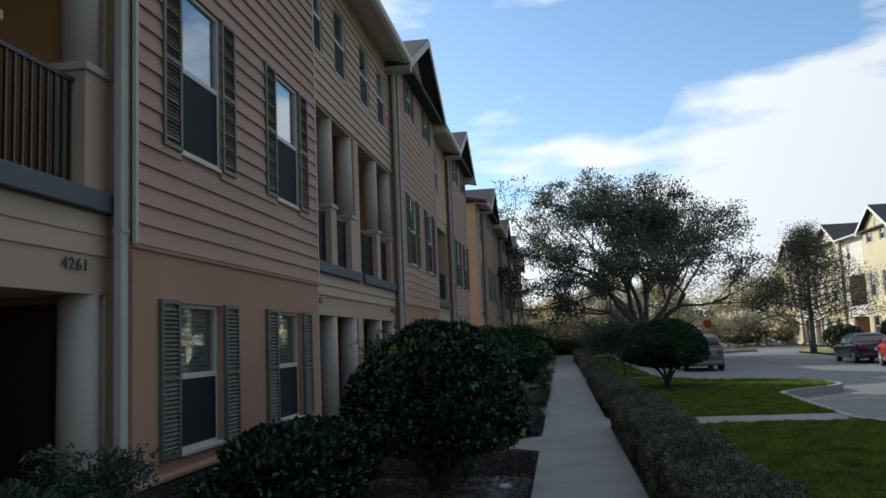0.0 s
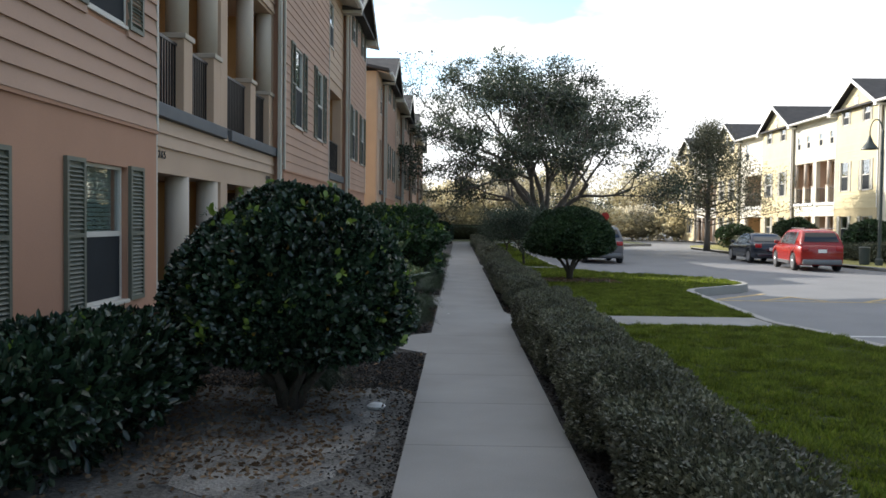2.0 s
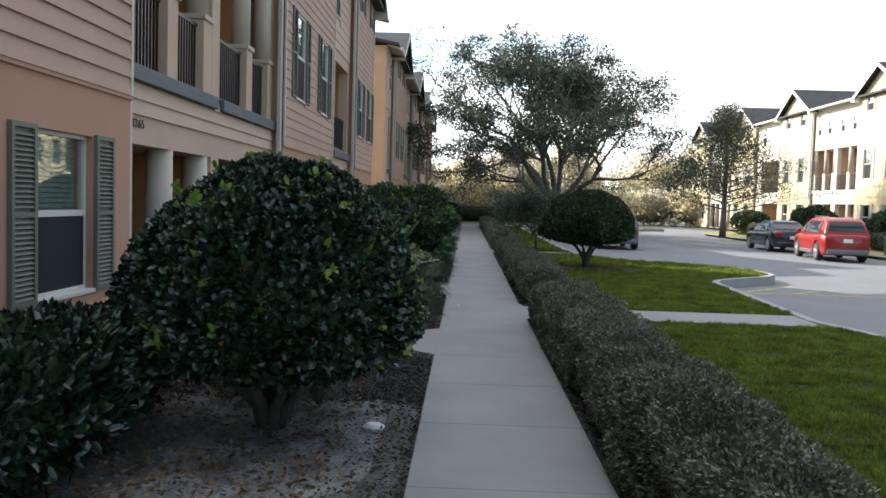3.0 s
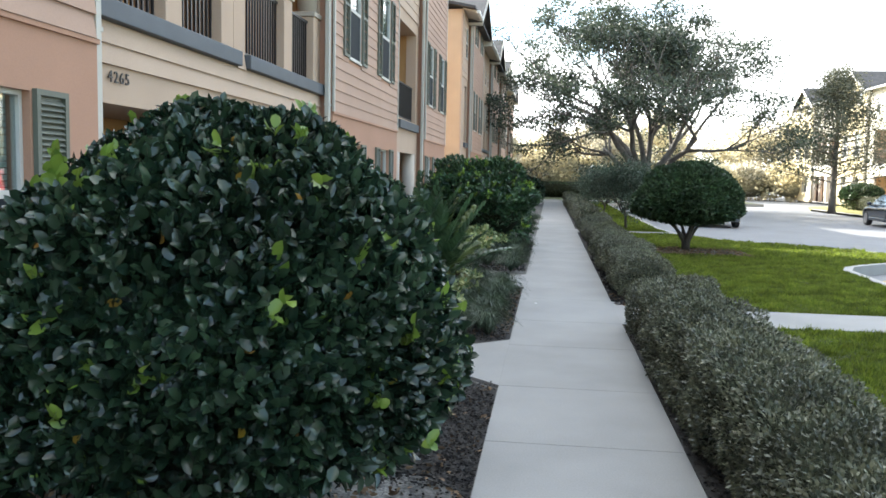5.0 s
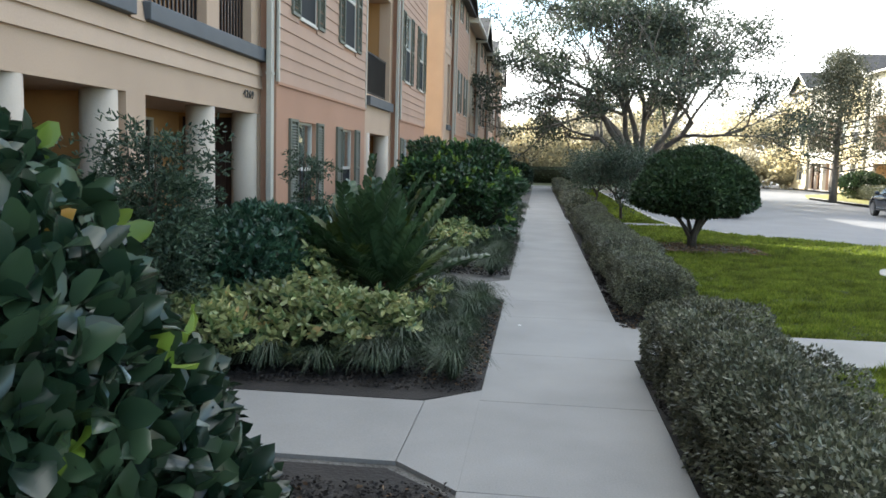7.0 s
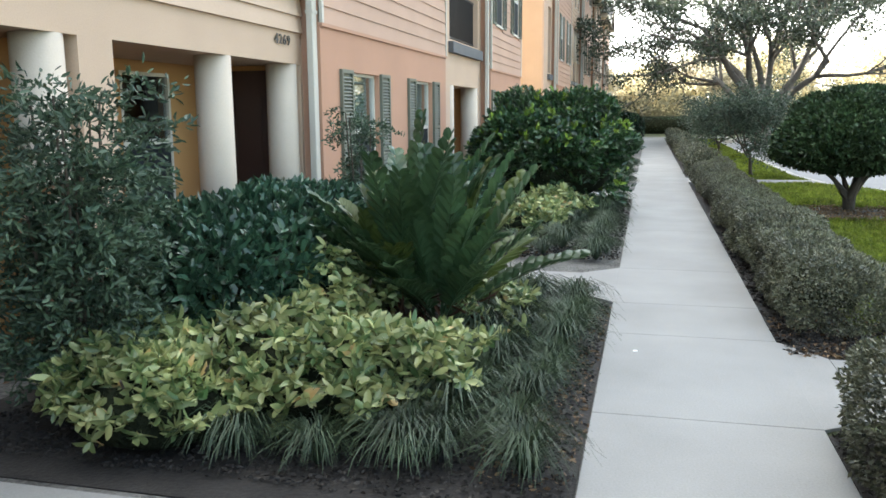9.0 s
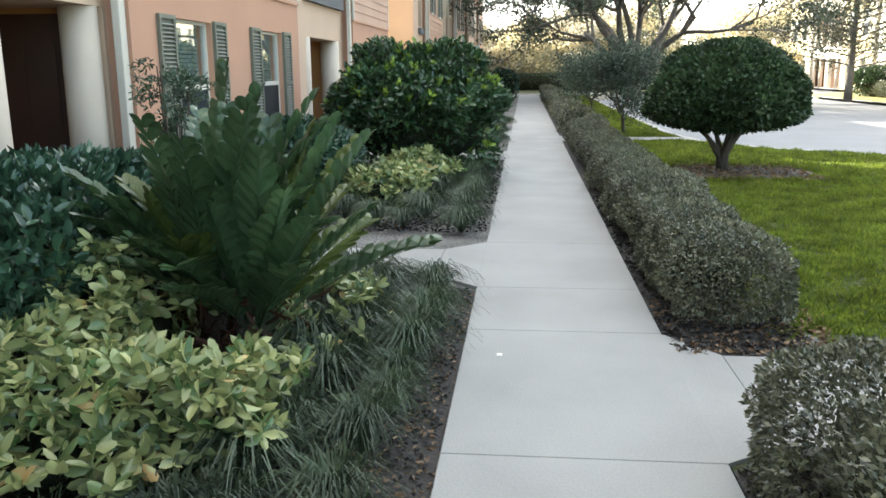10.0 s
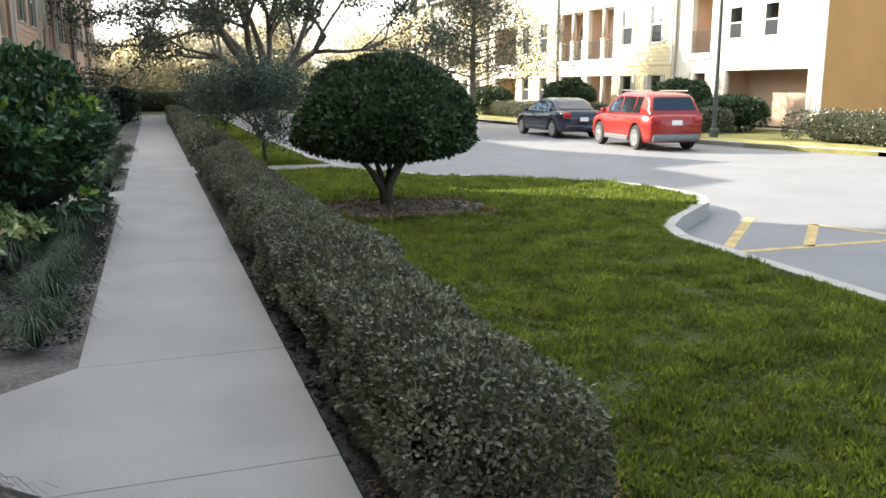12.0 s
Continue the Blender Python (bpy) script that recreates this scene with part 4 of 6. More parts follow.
        for y in cols:
            round_column(b, X - 0.17, y, 0.0, 2.42, 0.175, near)
            bm = bmesh.new()
            box(bm, X - 0.34, X + 0.0, y - 0.19, y + 0.19, 3.36, 4.50, 0.01)
            pier = part("pier", bm, c["pbase"], b, "square stucco pier")
            bm = bmesh.new()
            box(bm, X - 0.37, X + 0.03, y - 0.22, y + 0.22, 4.50, 4.58, 0.01)
            part("cap", bm, "column", pier)
            round_column(b, X - 0.17, y, 4.58, 6.28, 0.165, near)
        for ya2, yb2 in zip(([] if k == 0 else [Y(a) - 0.19]) + cols, cols[1:] if k == 0 else cols):
            railing(b, X - 0.12, ya2 + 0.19, yb2 - 0.19, 3.36, 4.42, near)
        if numbers[k]:
            cu = bpy.data.curves.new("number", "FONT")
            cu.body, cu.size, cu.extrude, cu.space_character = numbers[k], 0.155, 0.006, 1.3
            t = new("house_number", cu)
            t.matrix_basis = Matrix.Translation((X + 0.02, (Y(0.55) if k == 0 else Y(6.85)), 2.62)) @ Euler((radians(90), 0, radians(90))).to_matrix().to_4x4()
            bpy.context.view_layer.update()
            me = bpy.data.meshes.new_from_object(t)
            mm = t.matrix_basis.copy()
            bpy.data.objects.remove(t)
            me.materials.clear()
            me.materials.append(M["numbers"])
            ob = tagged(new("house_number", me), label="dark metal house number " + numbers[k])
            ob.parent = b
            ob.matrix_basis = mm
    for z in (2.42, 6.28):
        bm = bmesh.new()
        box(bm, X - D - 0.15, X - 0.352, y0, y1, z + 0.002, z + (0.75 if z < 3 else 0.12))
        part("porch_ceiling", bm, c["pbase"], b)
    bm = bmesh.new()
    box(bm, X - D - 0.15, X + 0.02, y0 + 0.1, y1 - 0.1, -0.08, -0.002)
    part("porch_slab", bm, "concrete", b)


def narrow_block(b, y0, y1, near, c, end=False):
    X = -0.23
    ya, yb = y0 + 1.3, y1 - 0.35
    low = [(ya, yb, 0.0, 2.42)] if not end else [(y0 + 0.5, y1 - 0.5, 0.0, 2.5)]
    up = [(ya, yb, 3.36, 6.0)] if not end else []
    tops = [(ya + 0.2, ya + 1.0, 7.35, 8.75)] if not end else [(y0 + s, y0 + s + 0.9, z, z + 1.4) for s in (1.0, 3.4) for z in (3.9, 7.2)]
    bm = bmesh.new()
    with_openings(bm, X - 0.3, X, y0, y1, -0.05, 3.04, low)
    part("wall", bm, c["pbase"], b)
    bm = bmesh.new()
    with_openings(bm, X - 0.3, X - 0.004, y0, y1, 3.04, EAVE + 0.1, up + tops)
    part("wall", bm, c["pbase"], b)
    for h in tops:
        window(b, X, (h[0] + h[1]) / 2, h[2], h[3], h[1] - h[0], near, blind=False)
    siding(b, X, y0 + 0.03, y1 - 0.03, 6.34, EAVE + 0.05, [(h[0] - 0.01, h[1] + 0.01, h[2] - 0.05, h[3] + 0.01) for h in tops], c["pside"], False, 0.27)
    for h in low + up:
        bm = bmesh.new()
        box(bm, X - 1.8, X - 1.65, h[0] - 0.3, h[1] + 0.3, h[2], h[3])
        part("wall", bm, c["inner"], b)
        for yy in (h[0] - 0.12, h[1] + 0.02):
            bm = bmesh.new()
            box(bm, X - 1.65, X - 0.302, yy, yy + 0.1, h[2], h[3])
            part("wall", bm, c["inner"], b)
        bm = bmesh.new()
        box(bm, X - 1.8, X - 0.302, h[0] - 0.3, h[1] + 0.3, h[3] + 0.002, h[3] + 0.12)
        part("porch_ceiling", bm, c["pbase"], b)
    for h in low:
        for y in (h[0] + 0.2, h[1] - 0.2):
            round_column(b, X - 0.17, y, 0.0, h[3], 0.2, near)
    for h in up:
        bm = bmesh.new()
        box(bm, X - 0.01, X + 0.10, h[0] - 0.1, h[1] + 0.1, 3.08, 3.30)
        part("balcony_ledge", bm, "slate" if c["trim"] == "trim" else "white", b)
        railing(b, X - 0.12, h[0], h[1], 3.36, 4.42, near)


def building(name, m, blocks, palette, label, ends="stucco_peach", eave=0.6):
    """blocks: (kind, y0, y1, nearness, numbers)"""
    c = STORE[palette]
    b = thing(name, m, label, "apartment building")
    y0, y1 = blocks[0][1], blocks[-1][2]
    for kind, a, d, near, nums in blocks:
        if kind == "G":
            gable_block(b, a, d, near, c)
        elif kind == "P":
            porch_block(b, a, d, near, c, numbers=nums)
        else:
            narrow_block(b, a, d, near, c, end=kind == "E")
        if kind in "G":
            for y in (a - 0.072, d + 0.072):
                if y0 < y < y1:
                    downspout(b, -0.11, y, EAVE + 0.1, near=near)
        if kind != "G":
            bm = bmesh.new()
            prism(bm, [(-0.24, EAVE + 0.1), (0.35, EAVE - 0.06), (0.35, EAVE + 0.06), (-0.24, EAVE + 0.30)], "y", a + 0.003, d - 0.003)
            part("soffit", bm, c["trim"], b)
            gutter(b, 0.352, a + 0.25, d - 0.25, EAVE - 0.04)
    # the body behind: ends, back, floors, roof
    for y, mm in ((y0 - 0.012, ends), (y1 - 0.238, ends)):
        bm = bmesh.new()
        box(bm, -11.99, -0.30, y, y + 0.25, -0.06, EAVE + 0.085)
        part("wall", bm, mm, b)
    bm = bmesh.new()
    box(bm, -12.25, -12.0, y0, y1, -0.05, EAVE + 0.1)
    part("wall", bm, ends, b)
    # unseen floors and inner wall, added in a dark colour for unlit rooms
    for z in (2.95, 6.4):
        bm = bmesh.new()
        box(bm, -12.0, -2.1, y0 + 0.25, y1 - 0.25, z, z + 0.2)
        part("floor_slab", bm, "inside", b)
    bm = bmesh.new()
    box(bm, -12.0, -0.6, y0 + 0.25, y1 - 0.25, EAVE - 0.2, EAVE)
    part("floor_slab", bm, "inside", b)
    bm = bmesh.new()
    prism(bm, [(0.36, EAVE + 0.02), (-6.0, EAVE + 1.3), (-12.6, EAVE + 0.02), (-12.6, EAVE + 0.14), (-6.0, EAVE + 1.45), (0.36, EAVE + 0.14)], "y", y0 - 0.5, y1 + eave)
    part("roof", bm, "shingle", b, "dark shingle roof")
    bm = bmesh.new()
    box(bm, -5.1, -5.0, y0 + 0.25, y1 - 0.25, 0.0, EAVE - 0.2)
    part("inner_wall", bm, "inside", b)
    return b


building("apartment_building", pose(-3.47, 0, -0.08) @ Matrix.Diagonal((1, 1, 0.955, 1)), [
    ("G", -9.7, -3.85, 0, 0), ("P", -3.85, 3.66, 1, ("", "4261")), ("G", 3.66, 9.45, 2, 0), ("P", 9.45, 16.87, 2, ("4265", "4269")),
    ("G", 16.87, 22.85, 1, 0), ("N", 22.85, 27.3, 1, 0), ("G", 27.3, 32.0, 1, 0)], "left",
    "three-storey salmon and cream apartment house with dark shutters", eave=1.9)
B2 = 39.4
building("apartment_building", pose(-3.5, B2, 0) @ Matrix.Diagonal((1, 1, 0.955, 1)), [
    ("N", 0, 2.6, 0, 0), ("G", 2.6, 8.4, 0, 0), ("P", 8.4, 15.8, 0, ("", "")), ("G", 15.8, 21.6, 0, 0), ("N", 21.6, 26, 0, 0), ("G", 26, 31.8, 0, 0), ("P", 31.8, 39.2, 0, ("", "")),
    ("G", 39.2, 45, 0, 0)], "left", "farther three-storey salmon apartment house with a peach end wall")
S = 0.89
r_blocks = [("G", 81, 86.5), ("P", 74, 81), ("G", 68.5, 74), ("N", 63, 68.5), ("G", 57.5, 63), ("P", 50.7, 57.5), ("G", 45.5, 50.7), ("N", 42.6, 45.5), ("E", 36.3, 42.6)]
building("apartment_building", Matrix.Translation((23.5, 86.5, 0.0)) @ pose(0, 0, 0, 0, 0, 180) @ Matrix.Diagonal((S, S, 0.925, 1)),
         [(k, (86.5 - hi) / S, (86.5 - lo) / S, 0, ("", "")) for k, lo, hi in r_blocks], "right",
         "sunlit yellow and white three-storey apartment house across the road", ends="stucco_ochre")


# ---- ground ----
def slab(name, outline, z0, z1, mat, kind="structure", label="", parent=None):
    bm = bmesh.new()
    prism(bm, outline, "z", z0, z1)
    return part(name, bm, mat, parent, label, kind=kind)


ROAD = -0.22
KERB = [(6.5, -30), (6.45, 9.0), (6.05, 12.0), (5.7, 13.3), (5.8, 15.2), (5.92, 17.2), (6.0, 18.6), (6.05, 19.5), (6.3, 20.15), (6.8, 20.7), (8.0, 21.75), (8.36, 22.3), (8.46, 22.9), (8.4, 23.7), (8.15, 24.5), (7.1, 25.7), (5.4, 26.9), (4.35, 28.6), (4.05, 31), (4.0, 45), (4.1, 58), (5.5, 62), (12, 66.0), (16, 66.5)]


def road_edge():
    slab("road", [(-60, -60), (120, -60), (120, 160), (-60, 160)], ROAD - 0.3, ROAD, "asphalt", label="grey worn asphalt road")


road_edge()
slab("ground", [(-400, -300), (500, -300), (500, 700), (-400, 700)], ROAD - 0.8, ROAD - 0.31, "far_ground")
lawn_out = [(1.15, -30)] + [(x - 0.16, y) for x, y in KERB] + [(16, 95), (-60, 95), (-60, 66.5), (1.15, 66.5)]
slab("lawn", lawn_out, ROAD - 0.05, -0.02, "turf", label="green mown lawn beside the walk")
slab("bed", [(-60, -30), (1.14, -30), (1.14, 66.5), (-60, 66.5)], ROAD - 0.05, -0.028, "soil", label="sandy planting bed along the building")
slab("lawn", [(18.9, -20), (18.9, 29), (17.7, 33), (17.4, 35), (17.4, 60), (19, 66), (26, 74), (60, 80), (60, -20)], ROAD - 0.05, -0.10, "sunlit_turf", label="lawn across the road")

# kerb pieces along the lawn
def kerb_run(pts, width=0.16, top=-0.005):
    for (x0, y0), (x1, y1) in zip(pts, pts[1:]):
        d = Vector((x1 - x0, y1 - y0))
        n_seg = max(1, int(d.length / 3.0)) if d.length < 30 else 8
        nrm = Vector((-d.y, d.x)).normalized() * width
        for i in range(n_seg):
            a, b = i / n_seg, (i + 1) / n_seg
            p, q = Vector((x0, y0)) + d * a, Vector((x0, y0)) + d * b
            bm = bmesh.new()
            prism(bm, [tuple(p), tuple(q), tuple(q + nrm), tuple(p + nrm)], "z", ROAD - 0.1, top)
            part("kerb", bm, "kerb", None, "pale concrete kerb", kind="structure")


kerb_run(KERB)
kerb_run([(17.4, 60), (17.4, 35), (17.7, 33), (18.9, 29), (18.9, -20)], top=-0.07)

# the walk, slab by slab
WX0, WX1 = -0.09, 1.135
joints = [-12.6 + 1.5 * i for i in range(9)] + [1.2, 2.4, 3.8, 5.23, 6.63, 8.0, 9.39, 11.0, 12.44, 14.2, 15.26, 16.93] + [16.93 + 3.05 * i for i in range(1, 16)]
for ya, yb in zip(joints, joints[1:]):
    bm = bmesh.new()
    box(bm, WX0, WX1, ya + 0.0025, yb - 0.0025, -0.12, 0.0, 0.004)
    part("paving_slab", bm, "concrete", None, "pale worn concrete walk slab", kind="structure")
for ya, yb in ((-3.6, -2.4), (9.75, 10.92), (15.62, 16.6), (24.7, 25.7), (30.3, 31.4)):
    slab("lead_walk", [(WX0 + 0.005, ya - 0.36), (WX0 + 0.005, yb + 0.34), (-0.46, yb), (-0.46, ya)], -0.12, -0.001, "concrete", label="short concrete walk to a porch")
    slab("lead_walk", [(-0.466, ya), (-0.466, yb), (-3.68, yb), (-3.68, ya)], -0.12, -0.003, "concrete", label="short concrete walk to a porch")
for ya, yb in ((12.64, 13.82), (28.7, 29.6)):
    xe = 5.5 if ya < 20 else 4.1
    slab("lead_walk", [(WX1 - 0.005, ya - 0.2), (1.42, ya), (1.42, yb), (WX1 - 0.005, yb + 0.38)], -0.12, -0.001, "concrete", label="concrete walk to the road")
    slab("lead_walk", [(1.426, ya), (xe, ya), (xe, yb), (1.426, yb)], -0.12, -0.003, "concrete", label="concrete walk to the road")
slab("cross_walk", [(-20, 64.05), (14, 64.05), (14, 65.3), (-20, 65.3)], -0.12, -0.001, "concrete", label="concrete walk across the end")

# road marks
for x0, y0, x1, y1, w in ((6.35, 19.42, 13.0, 19.3, 0.12), (6.5, 19.45, 8.5, 21.45, 0.13), (7.65, 19.4, 8.9, 20.65, 0.13), (8.85, 20.7, 9.3, 19.5, 0.11), (10.2, 19.4, 11.6, 20.8, 0.13), (11.6, 19.4, 13.0, 20.8, 0.13)):
    d = Vector((x1 - x0, y1 - y0)).normalized()
    nn = Vector((-d.y, d.x)) * w / 2
    slab("road_mark", [(x0 - nn.x, y0 - nn.y), (x1 - nn.x, y1 - nn.y), (x1 + nn.x, y1 + nn.y), (x0 + nn.x, y0 + nn.y)], ROAD - 0.02, ROAD + 0.004, "yellow_line", label="worn yellow bay line")
slab("road_mark", [(6.1, 13.1), (12.5, 13.1), (12.5, 13.2), (6.1, 13.2)], ROAD - 0.02, ROAD + 0.004, "white_line", label="white bay line")

slab("mulch_strip", [(1.147, -30), (1.85, -30), (1.6, 12.4), (1.147, 12.4)], -0.05, -0.014, "mulch", label="dark bark mulch under the hedge")
slab("mulch_strip", [(1.147, 14.23), (1.42, 13.87), (1.7, 13.86), (1.9, 14.1), (1.8, 15.0), (1.9, 28.6), (1.147, 28.4)], -0.05, -0.014, "mulch", label="dark bark mulch under the hedge")
slab("mulch_strip", [(1.147, 30.0), (1.95, 29.8), (1.95, 61.5), (1.147, 61.5)], -0.05, -0.014, "mulch", label="dark bark mulch under the hedge")
slab("mulch_ring", [(3.55 + 1.35 * math.cos(a) * (1 + 0.1 * math.sin(3 * a)), 22.75 + 0.85 * math.sin(a)) for a in np.linspace(0, 2 * math.pi, 25)[:-1]], -0.05, -0.012, "soil", label="ring of dry soil and litter round the tree")

slab("bare_patch", [(1.85, 13.84), (2.45, 13.84), (2.38, 13.98), (2.15, 14.08), (2.05, 14.32), (1.86, 14.35)], -0.05, -0.011, "soil", label="bare sandy patch in the lawn")

# ---- hedges ----
def hedge(name, x0, x1, y0, y1, top, leaves, leaf, mat, core, label, seed=1, low=0.02, rng_amp=0.19, detail=1, ground=0.0, group="clipped hedges"):
    rng = np.random.default_rng(seed)
    ob = thing(name, pose((x0 + x1) / 2, (y0 + y1) / 2, ground), label, "hedge", group)
    w, L = (x1 - x0) / 2, (y1 - y0) / 2
    n = leaves
    # points on a rounded long body: angle round the section, place along it
    a = rng.uniform(-0.25 * math.pi, 1.25 * math.pi, n)
    t = rng.uniform(-1, 1, n)
    end = np.abs(t) > 1 - w / L * 0.7
    k = np.where(end, 1 - 0.35 * ((np.abs(t) - (1 - w / L * 0.7)) / (w / L * 0.7)) ** 2, 1)
    ca, sa = np.cos(a), np.sin(a)
    q = (np.abs(ca) ** 4.6 + np.abs(sa) ** 4.6) ** (-1 / 4.6)
    lump = np.array([noise.noise(Vector((c * 1.2 + seed, tt * L * 1.1, s * 1.2))) + 0.5 * noise.noise(Vector((c * 4, tt * L * 4.1, s * 4 + seed))) for c, s, tt in zip(ca.tolist(), sa.tolist(), t.tolist())])
    wave = np.array([noise.noise(Vector((seed * 3.1, tt * L * 0.75 + (0.3 if c > 0 else 0), 0))) for c, tt in zip(ca.tolist(), t.tolist())])
    s = q * k * (1 + 0.22 * wave) * (1 + rng_amp * lump * 1.5) * (1 - 0.12 * rng.random(n) ** 2)
    mid = top * 0.5
    at = np.stack([ca * w * s, t * L, mid + sa * (top - mid) * s], 1)
    out = np.stack([ca, np.where(end, np.sign(t), 0), sa], 1)
    m = n // 14
    ra, rr, sg = rng.uniform(0, 2 * math.pi, m), np.sqrt(rng.random(m)), np.where(rng.random(m) < 0.5, -1.0, 1.0)
    cap = np.stack([np.cos(ra) * rr * w * 0.95, sg * (L - 0.03 - 0.22 * rr ** 3 + rng.normal(0, 0.03, m)), mid + np.sin(ra) * rr * (top - mid) * 0.95], 1)
    at = np.concatenate([at, cap])
    out = np.concatenate([out, np.stack([np.cos(ra) * rr * 0.4, sg, np.sin(ra) * rr * 0.4 + 0.2], 1)])
    keep = at[:, 2] > low
    leaf_mesh("foliage", at[keep], out[keep], leaf, leaf * 0.5, mat, ob, rng, 0.75, detail=detail)
    # added closed body behind the leaves, dark like the shaded hedge inside
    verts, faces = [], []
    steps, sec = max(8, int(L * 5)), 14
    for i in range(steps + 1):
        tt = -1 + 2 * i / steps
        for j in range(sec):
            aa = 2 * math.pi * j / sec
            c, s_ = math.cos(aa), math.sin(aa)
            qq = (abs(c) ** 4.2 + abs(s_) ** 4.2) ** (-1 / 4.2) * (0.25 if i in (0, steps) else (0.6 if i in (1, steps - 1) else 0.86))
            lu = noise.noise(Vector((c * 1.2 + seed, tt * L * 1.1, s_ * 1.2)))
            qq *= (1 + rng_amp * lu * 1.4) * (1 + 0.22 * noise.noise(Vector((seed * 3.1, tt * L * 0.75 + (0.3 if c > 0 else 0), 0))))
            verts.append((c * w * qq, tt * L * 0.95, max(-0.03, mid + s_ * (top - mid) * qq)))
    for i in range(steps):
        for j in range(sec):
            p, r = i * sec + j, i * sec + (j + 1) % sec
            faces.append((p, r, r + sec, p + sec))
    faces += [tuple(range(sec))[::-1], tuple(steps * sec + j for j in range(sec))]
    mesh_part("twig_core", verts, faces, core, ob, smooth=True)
    return ob


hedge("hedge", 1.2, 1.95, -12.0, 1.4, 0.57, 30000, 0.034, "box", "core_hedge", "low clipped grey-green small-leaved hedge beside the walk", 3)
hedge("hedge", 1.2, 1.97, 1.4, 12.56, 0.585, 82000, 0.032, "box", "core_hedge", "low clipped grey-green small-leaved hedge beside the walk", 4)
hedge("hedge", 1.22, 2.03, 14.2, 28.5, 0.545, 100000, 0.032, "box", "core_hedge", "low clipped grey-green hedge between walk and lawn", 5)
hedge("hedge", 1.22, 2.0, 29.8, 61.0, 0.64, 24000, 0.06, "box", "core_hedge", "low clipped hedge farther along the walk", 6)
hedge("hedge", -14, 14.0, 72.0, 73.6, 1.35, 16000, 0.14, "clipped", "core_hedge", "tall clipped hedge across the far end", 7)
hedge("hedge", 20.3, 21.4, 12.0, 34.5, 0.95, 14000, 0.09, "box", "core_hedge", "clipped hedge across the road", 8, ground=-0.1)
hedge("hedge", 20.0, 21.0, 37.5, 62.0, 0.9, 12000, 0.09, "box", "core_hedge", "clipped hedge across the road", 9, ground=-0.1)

# ---- shrubs ----
shrub("round_shrub", -1.16, 6.43, 1.06, 1.05, 0.40, 1.85, "ligustrum", 52000, 0.066, 0.040, "large rounded dark-green ligustrum over bare soil", seed=11, spread=0.72, amp=0.075, power=2.0, detail=3, shoots=75, inner=0.24, waist=0.22)
rng_y = np.random.default_rng(23)
y_at, y_out = shell_points(rng_y, 130, 1.03, 1.03, 0.40, 1.85, amp=0.075, seed=11 * 1.7, inner=0.1, power=2.0, waist=0.22)
near_shrub = [o for o in bpy.data.objects if o.name.startswith("round_shrub") and o.parent is None][0]
leaf_mesh("yellow_leaf", y_at, y_out, 0.06, 0.038, "yellowing", near_shrub, rng_y, 0.5, detail=3, label="few yellow and orange dying leaves")
shrub("round_shrub", -2.5, 5.35, 0.62, 1.85, 0.0, 0.84, "ligustrum", 11000, 0.09, 0.045, "loose dark-green foundation shrub under the windows", seed=12, trunk=False, amp=0.16)
shrub("round_shrub", -2.95, 0.75, 0.5, 1.1, 0.0, 0.95, "nandina", 7000, 0.06, 0.022, "loose shrub with pale leaves beside the porch", seed=13, trunk=False, amp=0.2)
shrub("round_shrub", -1.4, 22, 1.28, 1.35, 0.12, 1.80, "privet", 17000, 0.11, 0.05, "large green ligustrum mound with yellow-green tips", seed=14, amp=0.3, spread=0.75, inner=0.22, shoots=110)
shrub("round_shrub", -2.601, 19.3, 0.7, 1.5, 0.0, 0.95, "viburnum", 9000, 0.09, 0.045, "loose dark-green shrub at the foot of the building", seed=20, trunk=False, amp=0.16)
shrub("round_shrub", -1.75, 40.5, 1.1, 1.1, 0.1, 1.65, "ligustrum", 5000, 0.09, 0.05, "small round dark shrub farther along", seed=15)
shrub("round_shrub", -0.85, 52.0, 0.8, 0.8, 0.1, 1.6, "ligustrum", 4000, 0.11, 0.06, "small round dark shrub farther along", seed=16)
shrub("round_shrub", -2.633, 13.75, 0.72, 1.6, 0.0, 1.05, "viburnum", 14000, 0.095, 0.045, "dense blue-green shrub in front of the porch", seed=17, trunk=False, amp=0.12, power=3.0)
shrub("round_shrub", -2.2, 28.0, 0.9, 1.5, 0.0, 1.1, "viburnum", 4000, 0.10, 0.05, "dark-green shrub at the foot of the building", seed=18, trunk=False)
shrub("ball_tree", 3.52, 23.1, 1.29, 1.29, 0.62, 2.08, "clipped", 30000, 0.075, 0.042, "ball-clipped ligustrum tree on short forked trunks in the lawn", category="tree", seed=19, amp=0.07, spread=0.6, stems=7, power=1.85, inner=0.13, waist=0.24)
for i, (x, y, h) in enumerate(((21.6, 42.0, 2.0), (21.6, 52.0, 2.1), (20.7, 60.5, 1.7), (21.9, 39.0, 1.3))):
    shrub("round_shrub", x, y, 1.25, 1.4, 0.1, h, "clipped", 3500, 0.15, 0.09, "rounded dark shrub before the yellow building", seed=30 + i, trunk=False, group="round shrubs across the road", ground=-0.1)

